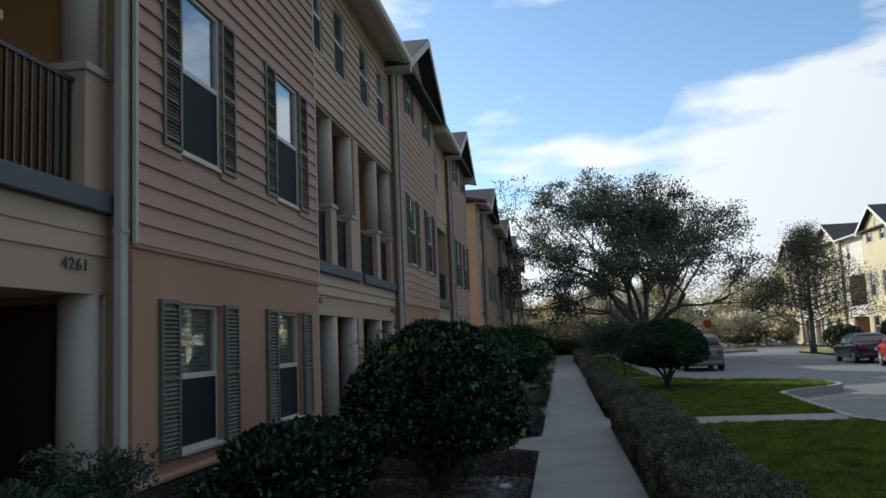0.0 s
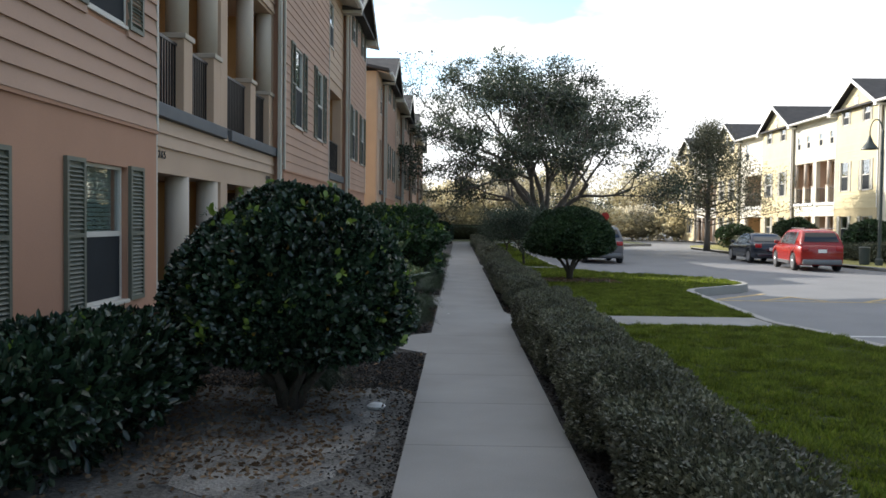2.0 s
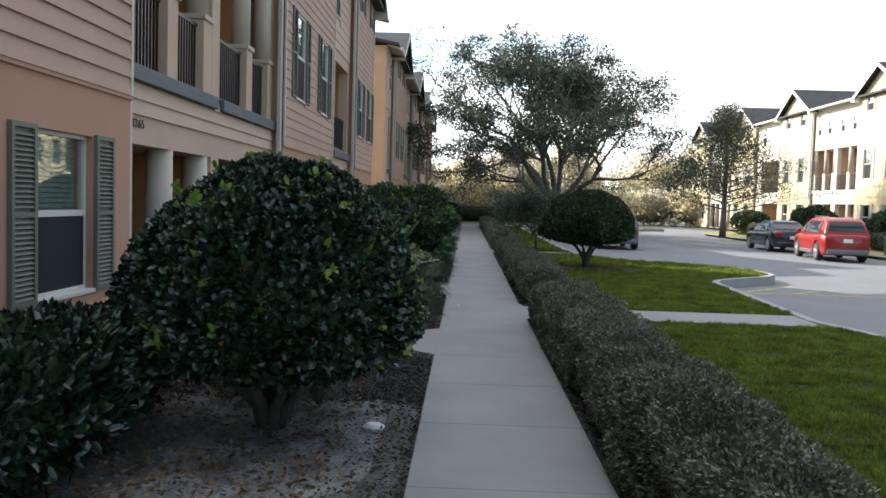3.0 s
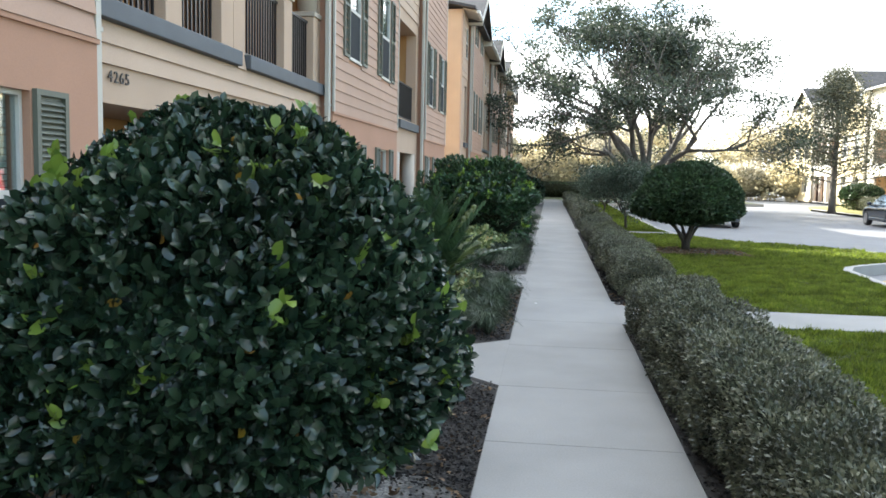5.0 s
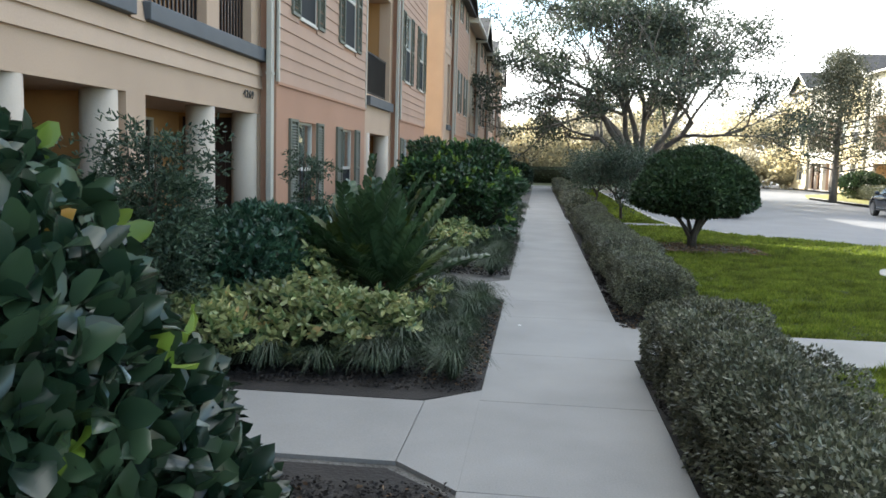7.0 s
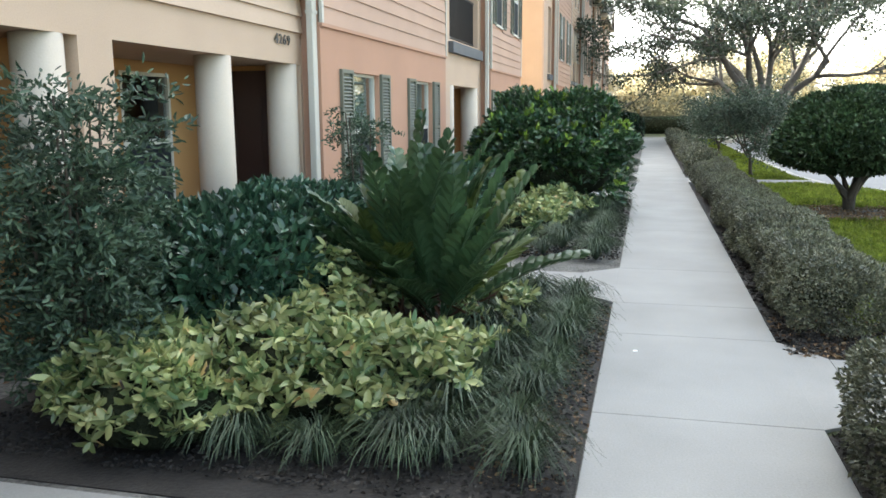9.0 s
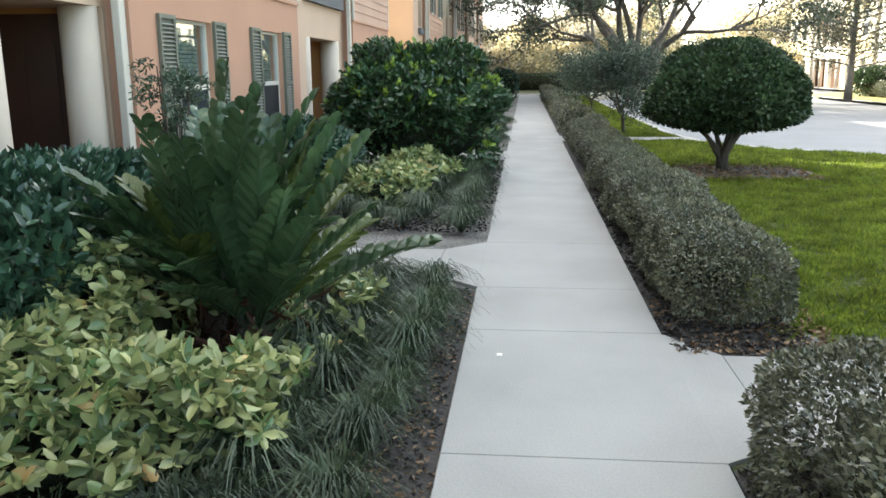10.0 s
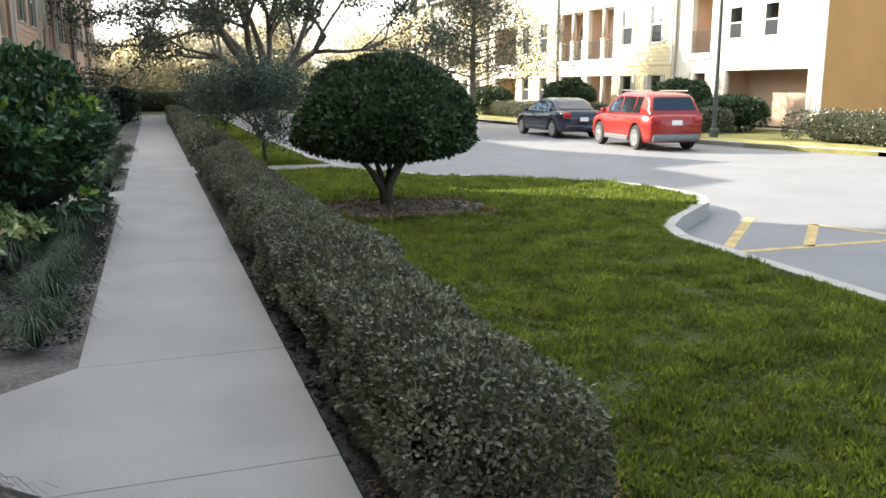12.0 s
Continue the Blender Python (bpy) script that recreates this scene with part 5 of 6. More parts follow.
# ---- small trees and big ones ----
tree("small_tree", 2.85, 31.0, 2.55, 2.9, "wispy", 17000, "thin wispy small tree with a bent trunk in the lawn", seed=41, trunk_r=0.06, fork=0.3, levels=3, leaf=0.08, clump=0.5, bark="bark")
tree("small_tree", 2.6, 39.8, 2.4, 2.4, "wispy", 9000, "thin wispy small tree in the lawn", seed=42, trunk_r=0.05, fork=0.3, levels=3, leaf=0.09, clump=0.5, bark="bark")
tree("live_oak", 6.3, 56.0, 9.3, 22.0, "oak", 78000, "large spreading live oak with airy grey-green crown", seed=50, trunk_r=0.4, fork=0.17, levels=4, leaf=0.2, clump=0.82, limbs=10, open_tilt=(0.22, 1.02), flat=0.5)
tree("conifer", 16.3, 52.6, 8.2, 11.5, "pine", 30000, "tall open tree with fine bronze-green foliage", seed=44, trunk_r=0.22, levels=3, leaf=0.13, shape="conifer", limbs=44, crown_low=0.2, ground=-0.1)
# far trees and thicket carry the haze in their leaf and bark colours
rng_t = np.random.default_rng(77)
for i in range(26):
    x = -34 + i * 4.4 + rng_t.uniform(-1, 1)
    y = 88 + rng_t.uniform(0, 22) + (6 if x > 18 else 0)
    h = rng_t.uniform(6.5, 9.5) if x < 18 else rng_t.uniform(8, 12)
    tree("far_tree", x, y, h, h * 1.0, "hazy_yellow" if i % 3 else "hazy_grey", 5200, "yellow-green tree far behind the hedge, paled for haze", seed=100 + i, trunk_r=0.16, fork=0.18, levels=3,
         leaf=0.42, clump=1.3, bark="hazy_bark", group="far trees", ground=-0.2)


for i in range(16):
    x = -30 + i * 6.2 + rng_t.uniform(-1, 1)
    shrub("far_shrub", x, 84 + rng_t.uniform(0, 6) + (8 if x > 25 else 0), 4.2, 3.0, 0.0, rng_t.uniform(2.6, 4.6), "hazy_yellow" if i % 2 else "hazy_grey", 2600, 0.5, 0.28,
          "olive thicket far behind the hedge, paled for haze", seed=200 + i, trunk=False, detail=1, group="far thicket", amp=0.3, ground=-0.2, core="hazy_core", inner=0.3)

# ---- vehicles ----
def wheel(car, x, y, r, side):
    bm = bmesh.new()
    lathe(bm, [(r * 0.66, -0.10), (r * 0.92, -0.11), (r, -0.07), (r, 0.07), (r * 0.92, 0.11), (r * 0.66, 0.10)], 28)
    bm.transform(Matrix.Translation((x, y, r)) @ Matrix.Rotation(radians(90), 4, "Y"))
    w = part("wheel", bm, "rubber", car, "black tyre on an alloy rim", smooth=False)
    bm = bmesh.new()
    lathe(bm, [(r * 0.16, 0.105), (r * 0.2, 0.118), (r * 0.14, 0.13)], 12)
    lathe(bm, [(r * 0.58, 0.09), (r * 0.68, 0.09), (r * 0.68, 0.12), (r * 0.58, 0.12)], 24)
    for k in range(5):
        vs = box(bm, r * 0.1, r * 0.62, -0.035, 0.035, 0.095, 0.118)
        bmesh.ops.rotate(bm, verts=vs, cent=(0, 0, 0), matrix=Matrix.Rotation(2 * math.pi * k / 5, 3, "Z"))
    bm.transform(Matrix.Translation((x, y, r)) @ Matrix.Rotation(radians(90 * side), 4, "Y"))
    part("rim", bm, "rim", w, "five-spoke alloy rim")


def car(name, m, paint, suv, label):
    """A car pointing along +y: rounded body and cabin lofted from cross-sections, with windows, wheels and lights laid on."""
    ob = thing(name, m, label, "car")
    L, W, H = (4.45, 1.86, 1.70) if suv else (4.75, 1.82, 1.45)
    belt = 1.06 if suv else 0.93
    hw = W / 2
    r = 0.37 if suv else 0.335
    axles = (-L / 2 + 0.86, L / 2 - 0.88)

    def body_half(y):
        e = abs(y) / (L / 2)
        return hw * (1 - 0.16 * max(0.0, (e - 0.72) / 0.28) ** 2)

    def loft(rings, mat, nm, lab=""):
        verts, faces = [], []
        n = len(rings[0])
        for ring in rings:
            verts += ring
        for i in range(len(rings) - 1):
            for k in range(n):
                k2 = (k + 1) % n
                faces.append((i * n + k, i * n + k2, (i + 1) * n + k2, (i + 1) * n + k))
        faces.append(tuple(range(n))[::-1])
        faces.append(tuple((len(rings) - 1) * n + k for k in range(n)))
        return mesh_part(nm, verts, faces, mat, ob, lab, smooth=True)

    # lower body: the top line of the bonnet, belt and tail
    if suv:
        top_line = [(-L / 2, 0.92), (-L / 2 + 0.06, belt - 0.02), (-L / 2 + 0.3, belt), (0.6, belt - 0.02), (1.15, 1.02), (1.7, 0.95), (L / 2 - 0.15, 0.84), (L / 2, 0.66)]
        roof_line = [(-L / 2 + 0.10, belt - 0.03), (-L / 2 + 0.28, 1.36), (-L / 2 + 0.42, 1.58), (-L / 2 + 0.75, H - 0.03), (-0.4, H), (0.1, H - 0.02), (0.45, H - 0.12), (0.85, 1.35), (1.3, belt - 0.06)]
    else:
        top_line = [(-L / 2, 0.80), (-L / 2 + 0.08, belt + 0.06), (-L / 2 + 0.7, belt + 0.07), (0.6, belt - 0.01), (1.15, 0.92), (1.7, 0.85), (L / 2 - 0.15, 0.72), (L / 2, 0.55)]
        roof_line = [(-L / 2 + 0.62, belt + 0.03), (-L / 2 + 1.0, 1.24), (-L / 2 + 1.35, H - 0.05), (-0.5, H), (0.0, H - 0.01), (0.35, H - 0.09), (0.8, 1.17), (1.3, belt - 0.06)]

    def level(line, y):
        return float(np.interp(y, [q[0] for q in line], [q[1] for q in line]))

    rings = []
    for y in sorted(set(list(np.linspace(-L / 2, L / 2, 45)) + [ax + (r + 0.06) * math.cos(t) for ax in axles for t in np.linspace(0, math.pi, 11)])):
        w, top = body_half(y), level(top_line, y)
        low = 0.25 if abs(y) < L / 2 - 0.05 else 0.38
        for ax in axles:
            if abs(y - ax) < r + 0.06:
                low = max(low, r + math.sqrt(max(0.0, (r + 0.06) ** 2 - (y - ax) ** 2)))
        mid = max(low + 0.02, 0.55)
        half = [(w * 0.93, low), (w * 0.985, max(low + 0.01, low * 0.5 + mid * 0.5)), (w, max(low + 0.015, min(0.72, top - 0.16))), (w * 0.985, max(low + 0.02, top - 0.09)), (w * 0.93, top - 0.015), (w * 0.80, top + 0.005), (w * 0.4, top + 0.02)]
        rings.append([(x, y, z) for x, z in half] + [(-x, y, z) for x, z in half[::-1]])
    loft(rings, paint, "body")
    rings = []
    y_back, y_front = roof_line[0][0], roof_line[-1][0]

    def cabin_x(y, z, top):
        k = min(1.0, max(0.0, (z - belt) / (H - belt)))
        end = max(0.0, (abs(y - (y_back + y_front) / 2) / ((y_front - y_back) / 2) - 0.55) / 0.45)
        return (hw - 0.05 - 0.22 * k) * (1 - 0.07 * end)
    for y in np.linspace(y_back, y_front, 30):
        top = max(level(roof_line, y), belt - 0.05)
        zs = [belt - 0.06, belt + (top - belt) * 0.35, belt + (top - belt) * 0.75, top - 0.03, top, top + 0.012]
        xs = [cabin_x(y, z, top) for z in zs[:4]]
        half = list(zip(xs + [xs[3] - 0.09, xs[3] * 0.45], zs))
        rings.append([(x, y, z) for x, z in half] + [(-x, y, z) for x, z in half[::-1]])
    loft(rings, paint, "cabin", "painted roof and pillars")

    # side windows, each a curved pane just proud of the cabin
    spans = [(-1.48, -1.12), (-1.05, -0.18), (-0.10, 0.78)] if suv else [(-1.12, -0.22), (-0.14, 0.75)]
    for s in (-1, 1):
        for ya, yb in spans:
            verts, faces = [], []
            ys = np.linspace(ya, yb, 7)
            for y in ys:
                zt = min(level(roof_line, y) - 0.10, H - 0.13)
                z0 = belt + 0.03
                for f in (0, 0.5, 1):
                    z = z0 + max(0.02, zt - z0) * f
                    verts.append((s * (cabin_x(y, z, H) + 0.010), y, z))
            for i in range(len(ys) - 1):
                for j in range(2):
                    faces.append((3 * i + j, 3 * i + j + 1, 3 * i + 4 + j, 3 * i + 3 + j))
            mesh_part("side_window", verts, faces, "car_glass", ob, "dark tinted car glass", smooth=True)
    # rear window and windscreen
    for nm, q in (("rear_window", roof_line[:3] if suv else roof_line[:3]), ("windscreen", roof_line[-3:][::-1])):
        (ya, za), (yb, zb) = q[0], q[-1]
        za = max(za, belt + 0.02) + 0.05
        verts, faces = [], []
        for f in np.linspace(0.12 if nm == "rear_window" else 0.05, 0.93, 5):
            z = za + (zb - za) * f
            y = float(np.interp(z, [p[1] for p in q], [p[0] for p in q]))
            w = cabin_x(y, z, H) - 0.11
            for g in (-1, -0.5, 0, 0.5, 1):
                verts.append((g * w, y + (-0.022 if nm == "rear_window" else 0.03), z + 0.012))
        for i in range(4):
            for j in range(4):
                faces.append((5 * i + j, 5 * i + j + 1, 5 * i + 6 + j, 5 * i + 5 + j))
        mesh_part(nm, verts, faces, "car_glass", ob, "dark tinted car glass", smooth=True)
    if suv:
        for s in (-1, 1):
            bm = bmesh.new()
            box(bm, s * (hw - 0.36) - 0.02, s * (hw - 0.36) + 0.02, -1.7, 0.1, H + 0.02, H + 0.05, 0.01)
            part("roof_rail", bm, "rim", ob)
    for s in (-1, 1):
        for ax in axles:
            wheel(ob, s * (hw - 0.12), ax, r, s)
        bm = bmesh.new()
        t0 = belt - 0.24 if suv else belt - 0.18
        box(bm, s * (hw - 0.27) - 0.15, s * (hw - 0.27) + 0.13, -L / 2 - 0.02, -L / 2 + 0.14, t0, t0 + 0.20, 0.035)
        part("tail_light", bm, "tail_red", ob, "red tail light", smooth=True)
        bm = bmesh.new()
        box(bm, s * (hw + 0.07) - 0.1, s * (hw + 0.07) + 0.07, 0.72, 0.85, belt + 0.0, belt + 0.14, 0.03)
        part("mirror", bm, paint, ob, smooth=True)
        for y in (-0.85, 0.02):
            bm = bmesh.new()
            box(bm, s * hw - 0.02, s * hw + 0.015, y, y + 0.17, belt - 0.16, belt - 0.13, 0.008)
            part("door_handle", bm, paint, ob)
        bm = bmesh.new()
        box(bm, s * (hw - 0.005) - 0.02, s * (hw - 0.005) + 0.02, axles[0] + r + 0.12, axles[1] - r - 0.12, 0.27, 0.40, 0.012)
        part("sill_trim", bm, "rim" if suv else paint, ob)
    bm = bmesh.new()
    box(bm, -hw + 0.18, hw - 0.18, -L / 2 - 0.05, -L / 2 + 0.1, 0.28, 0.50, 0.05)
    part("bumper", bm, "silver_paint" if suv else paint, ob, smooth=True)
    bm = bmesh.new()
    box(bm, -0.16, 0.16, -L / 2 - 0.022, -L / 2 + 0.02, belt - 0.30, belt - 0.16)
    part("number_plate", bm, "white", ob, "white number plate")
    return ob


car("red_suv", pose(15.1, 34.6, ROAD, 0, 0, -7), "red_paint", True, "red compact sport-utility car parked by the far kerb")
car("dark_sedan", pose(15.35, 41.0, ROAD, 0, 0, -3), "black_paint", False, "dark-blue sedan parked ahead of the red car")
car("grey_suv", pose(6.95, 38.9, ROAD, 0, 0, 0), "silver_paint", True, "grey sport-utility car parked by the near kerb")

# ---- street lamp ----
lamp = thing("street_lamp", pose(18.95, 36.1, -0.1), "dark metal gooseneck street lamp on the far verge", "street lamp")
bm = bmesh.new()
lathe(bm, [(0.16, 0.0), (0.16, 0.25), (0.10, 0.32), (0.08, 0.6), (0.06, 5.9), (0.03, 6.0)], 14)
part("pole", bm, "pole", lamp, smooth=False)
verts, faces = [], []
tube(verts, faces, [(-0.0, -0.0, 5.7)] + [(-0.28 + 0.28 * math.cos(a), 0, 5.9 + 0.55 * math.sin(a)) for a in np.linspace(0.1, math.pi, 8)] + [(-0.56, 0, 5.6)], [0.03] * 10, 8)
mesh_part("arm", verts, faces, "pole", lamp, smooth=True)
bm = bmesh.new()
lathe(bm, [(0.05, 5.72), (0.09, 5.6), (0.16, 5.42), (0.34, 5.18), (0.36, 5.12), (0.33, 5.14), (0.12, 5.36)], 20, (-0.56, 0))
part("shade", bm, "pole", lamp, "bell-shaped dark shade")

# ---- planting beds ----
def blade_clump(seed, blades=330, reach=0.37, height=0.27, width=0.0042):
    rng = np.random.default_rng(seed)
    verts, faces = [], []
    for k in range(blades):
        a = rng.uniform(0, 2 * math.pi)
        r = reach * rng.uniform(0.4, 1.15)
        h = height * rng.uniform(0.7, 1.2)
        c, s = math.cos(a), math.sin(a)
        w = width * rng.uniform(0.7, 1.2)
        x0, y0 = rng.normal(0, 0.035, 2)
        b = len(verts) - (2 if verts else 0)
        for f, zf in ((0, 0.0), (0.22, 0.72), (0.55, 1.0), (0.85, 0.82), (1.0, 0.55)):
            ww = w * (1 - 0.8 * f ** 2)
            if f == 0 and verts:
                continue
            x, y, z = x0 + c * r * f, y0 + s * r * f, h * zf
            verts += [(x - s * ww, y + c * ww, z), (x + s * ww, y - c * ww, z + 0.002)]
        faces.append((0, 1, b + 3, b + 2))
        for i in range(1, 4):
            faces.append((b + 2 * i, b + 2 * i + 1, b + 2 * i + 3, b + 2 * i + 2))
    return verts, faces


CLUMPS = []
for i in range(4):
    v, f = blade_clump(300 + i)
    ob = mesh_part("liriope", v, f, "liriope", None, "arching dark-green and pale striped grass-like clump")
    tagged(ob, category="border grass", group="border grass clumps")
    CLUMPS.append(ob)
spots = []
rng_b = np.random.default_rng(5)
for y in np.arange(11.5, 15.1, 0.43):
    for x in (-0.38, -0.80):
        spots.append((x + rng_b.uniform(-0.07, 0.07), y + rng_b.uniform(-0.1, 0.1) + (0.2 if x < -0.6 else 0)))
for x in np.arange(-2.2, -0.9, 0.42):
    spots.append((x, 11.55 + rng_b.uniform(-0.08, 0.08)))
for y in np.arange(13.1, 15.0, 0.36):
    spots.append((-0.98 + rng_b.uniform(-0.06, 0.06), y))
for y in np.arange(17.5, 24.0, 0.52):
    spots.append((-0.38 + rng_b.uniform(-0.1, 0.1), y))
    if rng_b.random() < 0.6:
        spots.append((-0.9 + rng_b.uniform(-0.12, 0.12), y + 0.2))
for y in np.arange(26.6, 34.5, 0.5):
    spots.append((-0.45 + rng_b.uniform(-0.12, 0.12), y))
spots += [(-1.35, 17.9), (-1.75, 18.3), (-1.25, 18.9), (-0.95, 7.1), (-1.15, 6.6)]
for i, (x, y) in enumerate(spots):
    k = i % 4
    m = Matrix.Translation((x, y, -0.03)) @ pose(0, 0, 0, 0, 0, rng_b.uniform(0, 360)) @ Matrix.Scale(rng_b.uniform(0.8, 1.15), 4)
    if i < 4:
        CLUMPS[k].matrix_basis = m
    else:
        copy_thing(CLUMPS[k], m)


def rosette_shrub(x, y, rx, ry, high, count, seed, label, leaflet=0.10, mat="schefflera", tilt=0.5):
    """Leaf whorls of seven to nine leaflets on short stems over a mounded shrub."""
    rng = np.random.default_rng(seed)
    ob = thing("variegated_shrub", pose(x, y, 0), label, "shrub")
    at, out = shell_points(rng, count, rx, ry, 0.0, high, amp=0.22, seed=seed, inner=0.3, power=2.2)
    at = at[at[:, 2] > 0.07]
    pos, d = [], []
    for p, o in zip(at, out):
        u = np.array(o) * [0.8, 0.8, 0.5] + [0, 0, 0.6] + rng.normal(0, 0.2, 3)
        u /= np.linalg.norm(u)
        s = np.cross(u, [0.3, 0.8, 0.1])
        s /= np.linalg.norm(s)
        v = np.cross(u, s)
        n = int(rng.integers(7, 9))
        for k in range(n):
            a = 2 * math.pi * k / n + rng.uniform(-0.1, 0.1)
            pos.append(p)
            d.append(s * math.cos(a) + v * math.sin(a) + u * 0.18)
    leaf_mesh("foliage", np.array(pos), np.array(d), leaflet * 1.05, leaflet * 0.46, mat, ob, rng, 0.14, detail=3)
    # added dark filler under the whorls, coloured as the shade between them
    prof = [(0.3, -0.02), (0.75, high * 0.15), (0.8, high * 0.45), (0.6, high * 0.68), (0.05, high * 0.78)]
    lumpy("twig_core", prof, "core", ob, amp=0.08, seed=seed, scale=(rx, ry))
    verts, faces = [], []
    for k in range(14):
        a = rng.uniform(0, 2 * math.pi)
        r = rng.uniform(0.2, 0.85)
        tube(verts, faces, [(0.3 * r * rx * math.cos(a), 0.3 * r * ry * math.sin(a), -0.02), (0.7 * r * rx * math.cos(a), 0.7 * r * ry * math.sin(a), high * 0.5), (r * rx * math.cos(a), r * ry * math.sin(a), high * 0.85)], [0.012, 0.01, 0.006], 5)
    mesh_part("stem", verts, faces, "bark", ob)
    return ob


rosette_shrub(-1.8, 12.15, 1.08, 0.62, 0.58, 720, 51, "yellow-green variegated shrub with whorled leaves beside the walk", 0.085)
rosette_shrub(-2.308, 11.55, 0.55, 0.42, 0.5, 300, 58, "yellow-green variegated shrub with whorled leaves beside the porch walk", 0.085)
rosette_shrub(-2.494, 11.85, 0.6, 0.5, 0.52, 330, 54, "yellow-green variegated shrub with whorled leaves beside the porch walk", 0.085)
rosette_shrub(-1.936, 13.05, 0.45, 0.45, 0.74, 220, 52, "yellow-green variegated shrub behind the low ones", 0.09)
rosette_shrub(-0.959, 13.9, 0.35, 0.8, 0.34, 130, 53, "small variegated shrub under the cycad", 0.08)
rosette_shrub(-1.187, 20.4, 0.45, 0.6, 0.55, 200, 55, "yellow-green variegated shrub at the foot of the ligustrum mound", 0.11)
rosette_shrub(-1.458, 19.1, 0.55, 0.5, 0.5, 260, 57, "yellow-green variegated shrub over sandy soil", 0.10)
rosette_shrub(-1.0, 27.2, 0.5, 0.6, 0.5, 120, 56, "yellow-green variegated shrub farther along the walk", 0.12)


def cycad(x, y, seed=61):
    """Stiff feather fronds of broad leaflets rising from a short trunk."""
    rng = np.random.default_rng(seed)
    ob = thing("cycad", pose(x, y, 0), "large dark-green cardboard cycad with upright feather fronds in the bed", "cycad")
    for cx, cy, cz in ((0, 0, 0.38), (0.28, -0.12, 0.24), (-0.25, 0.18, 0.12)):
        bm = bmesh.new()
        lathe(bm, [(0.08, -0.03), (0.10, 0.05), (0.08, cz * 0.6), (0.11, cz), (0.04, cz + 0.05)], 12, (cx, cy))
        part("trunk", bm, "bark", ob, "short brown scaly trunk")
    n_fronds = 84
    for k in range(n_fronds):
        a = k * 2.39996 + rng.uniform(-0.25, 0.25)
        ring = k / n_fronds
        lean = 0.16 + 0.98 * ring ** 0.9 + rng.uniform(-0.18, 0.18)
        L = rng.uniform(0.85, 1.32) * (1 - 0.2 * ring)
        cx, cy = ((0, 0), (0.28, -0.12), (-0.25, 0.18))[k % 3]
        verts, faces, pts = [], [], []
        p = np.array([cx + 0.05 * math.cos(a), cy + 0.05 * math.sin(a), 0.36 - 0.14 * (k % 3)])
        el = math.pi / 2 - lean * 0.75
        steps = 15
        for i in range(steps + 1):
            pts.append(p.copy())
            el2 = el - 0.45 * lean * (i / steps)
            p = p + np.array([math.cos(a) * math.cos(el2), math.sin(a) * math.cos(el2), math.sin(el2)]) * L / steps
        sidev = np.array([-math.sin(a), math.cos(a), 0])
        twist = rng.normal(0, 0.35)
        for i, q in enumerate(pts):
            w = 0.011 * (1 - 0.8 * i / steps)
            verts += [q + sidev * w, q - sidev * w, q + np.array([0, 0, -w])]
            if i:
                for u, v in ((0, 1), (1, 2), (2, 0)):
                    faces.append((3 * i - 3 + u, 3 * i - 3 + v, 3 * i + v, 3 * i + u))
        width = rng.uniform(0.032, 0.041)
        for i in range(4, steps + 1):
            d = pts[i] - pts[i - 1]
            d /= np.linalg.norm(d)
            up = np.cross(sidev, d)
            up *= 1 if up[2] > 0 else -1
            ll = 0.15 * (0.55 + 0.65 * math.sin(math.pi * min(1, (i - 2) / (steps - 1)))) * rng.uniform(0.9, 1.1)
            for s in (-1, 1):
                cup = up * (0.34 + twist * s * 0.5)
                out = sidev * s * 0.72 + d * (0.60 + 0.5 * (i / steps) ** 3) + cup + rng.normal(0, 0.07, 3)
                out /= np.linalg.norm(out)
                wv = (d - out * float(np.dot(d, out)))
                wv = wv / max(1e-6, np.linalg.norm(wv)) * width
                q = pts[i]
                root = 3 * i + (0 if s > 0 else 1)
                b = len(verts)
                verts += [q + out * ll * 0.25 + wv * 0.8, q + out * ll * 0.6 + wv, q + out * ll * 0.88 + wv * 0.6 - up * 0.006, q + out * ll - up * 0.012,
                          q + out * ll * 0.88 - wv * 0.6 - up * 0.006, q + out * ll * 0.6 - wv, q + out * ll * 0.25 - wv * 0.8, q + out * ll * 0.55 - np.cross(out, wv) * 0.25]
                faces += [(root, b, b + 1, b + 7), (b + 7, b + 1, b + 2, b + 3), (root, b + 7, b + 5, b + 6), (b + 7, b + 3, b + 4, b + 5)]
        mesh_part("frond", verts, faces, "cycad_young" if k % 7 == 2 else "cycad", ob)
    # dry skirt
    at = rng.normal(0, 0.14, (520, 3)) * [1.5, 1.5, 0.7] + [0, 0, 0.16]
    leaf_mesh("dry_frond", at, at * [1, 1, 0.2], 0.2, 0.022, "dead_frond", ob, rng, 0.6)
    return ob


cycad(-1.50, 13.52)


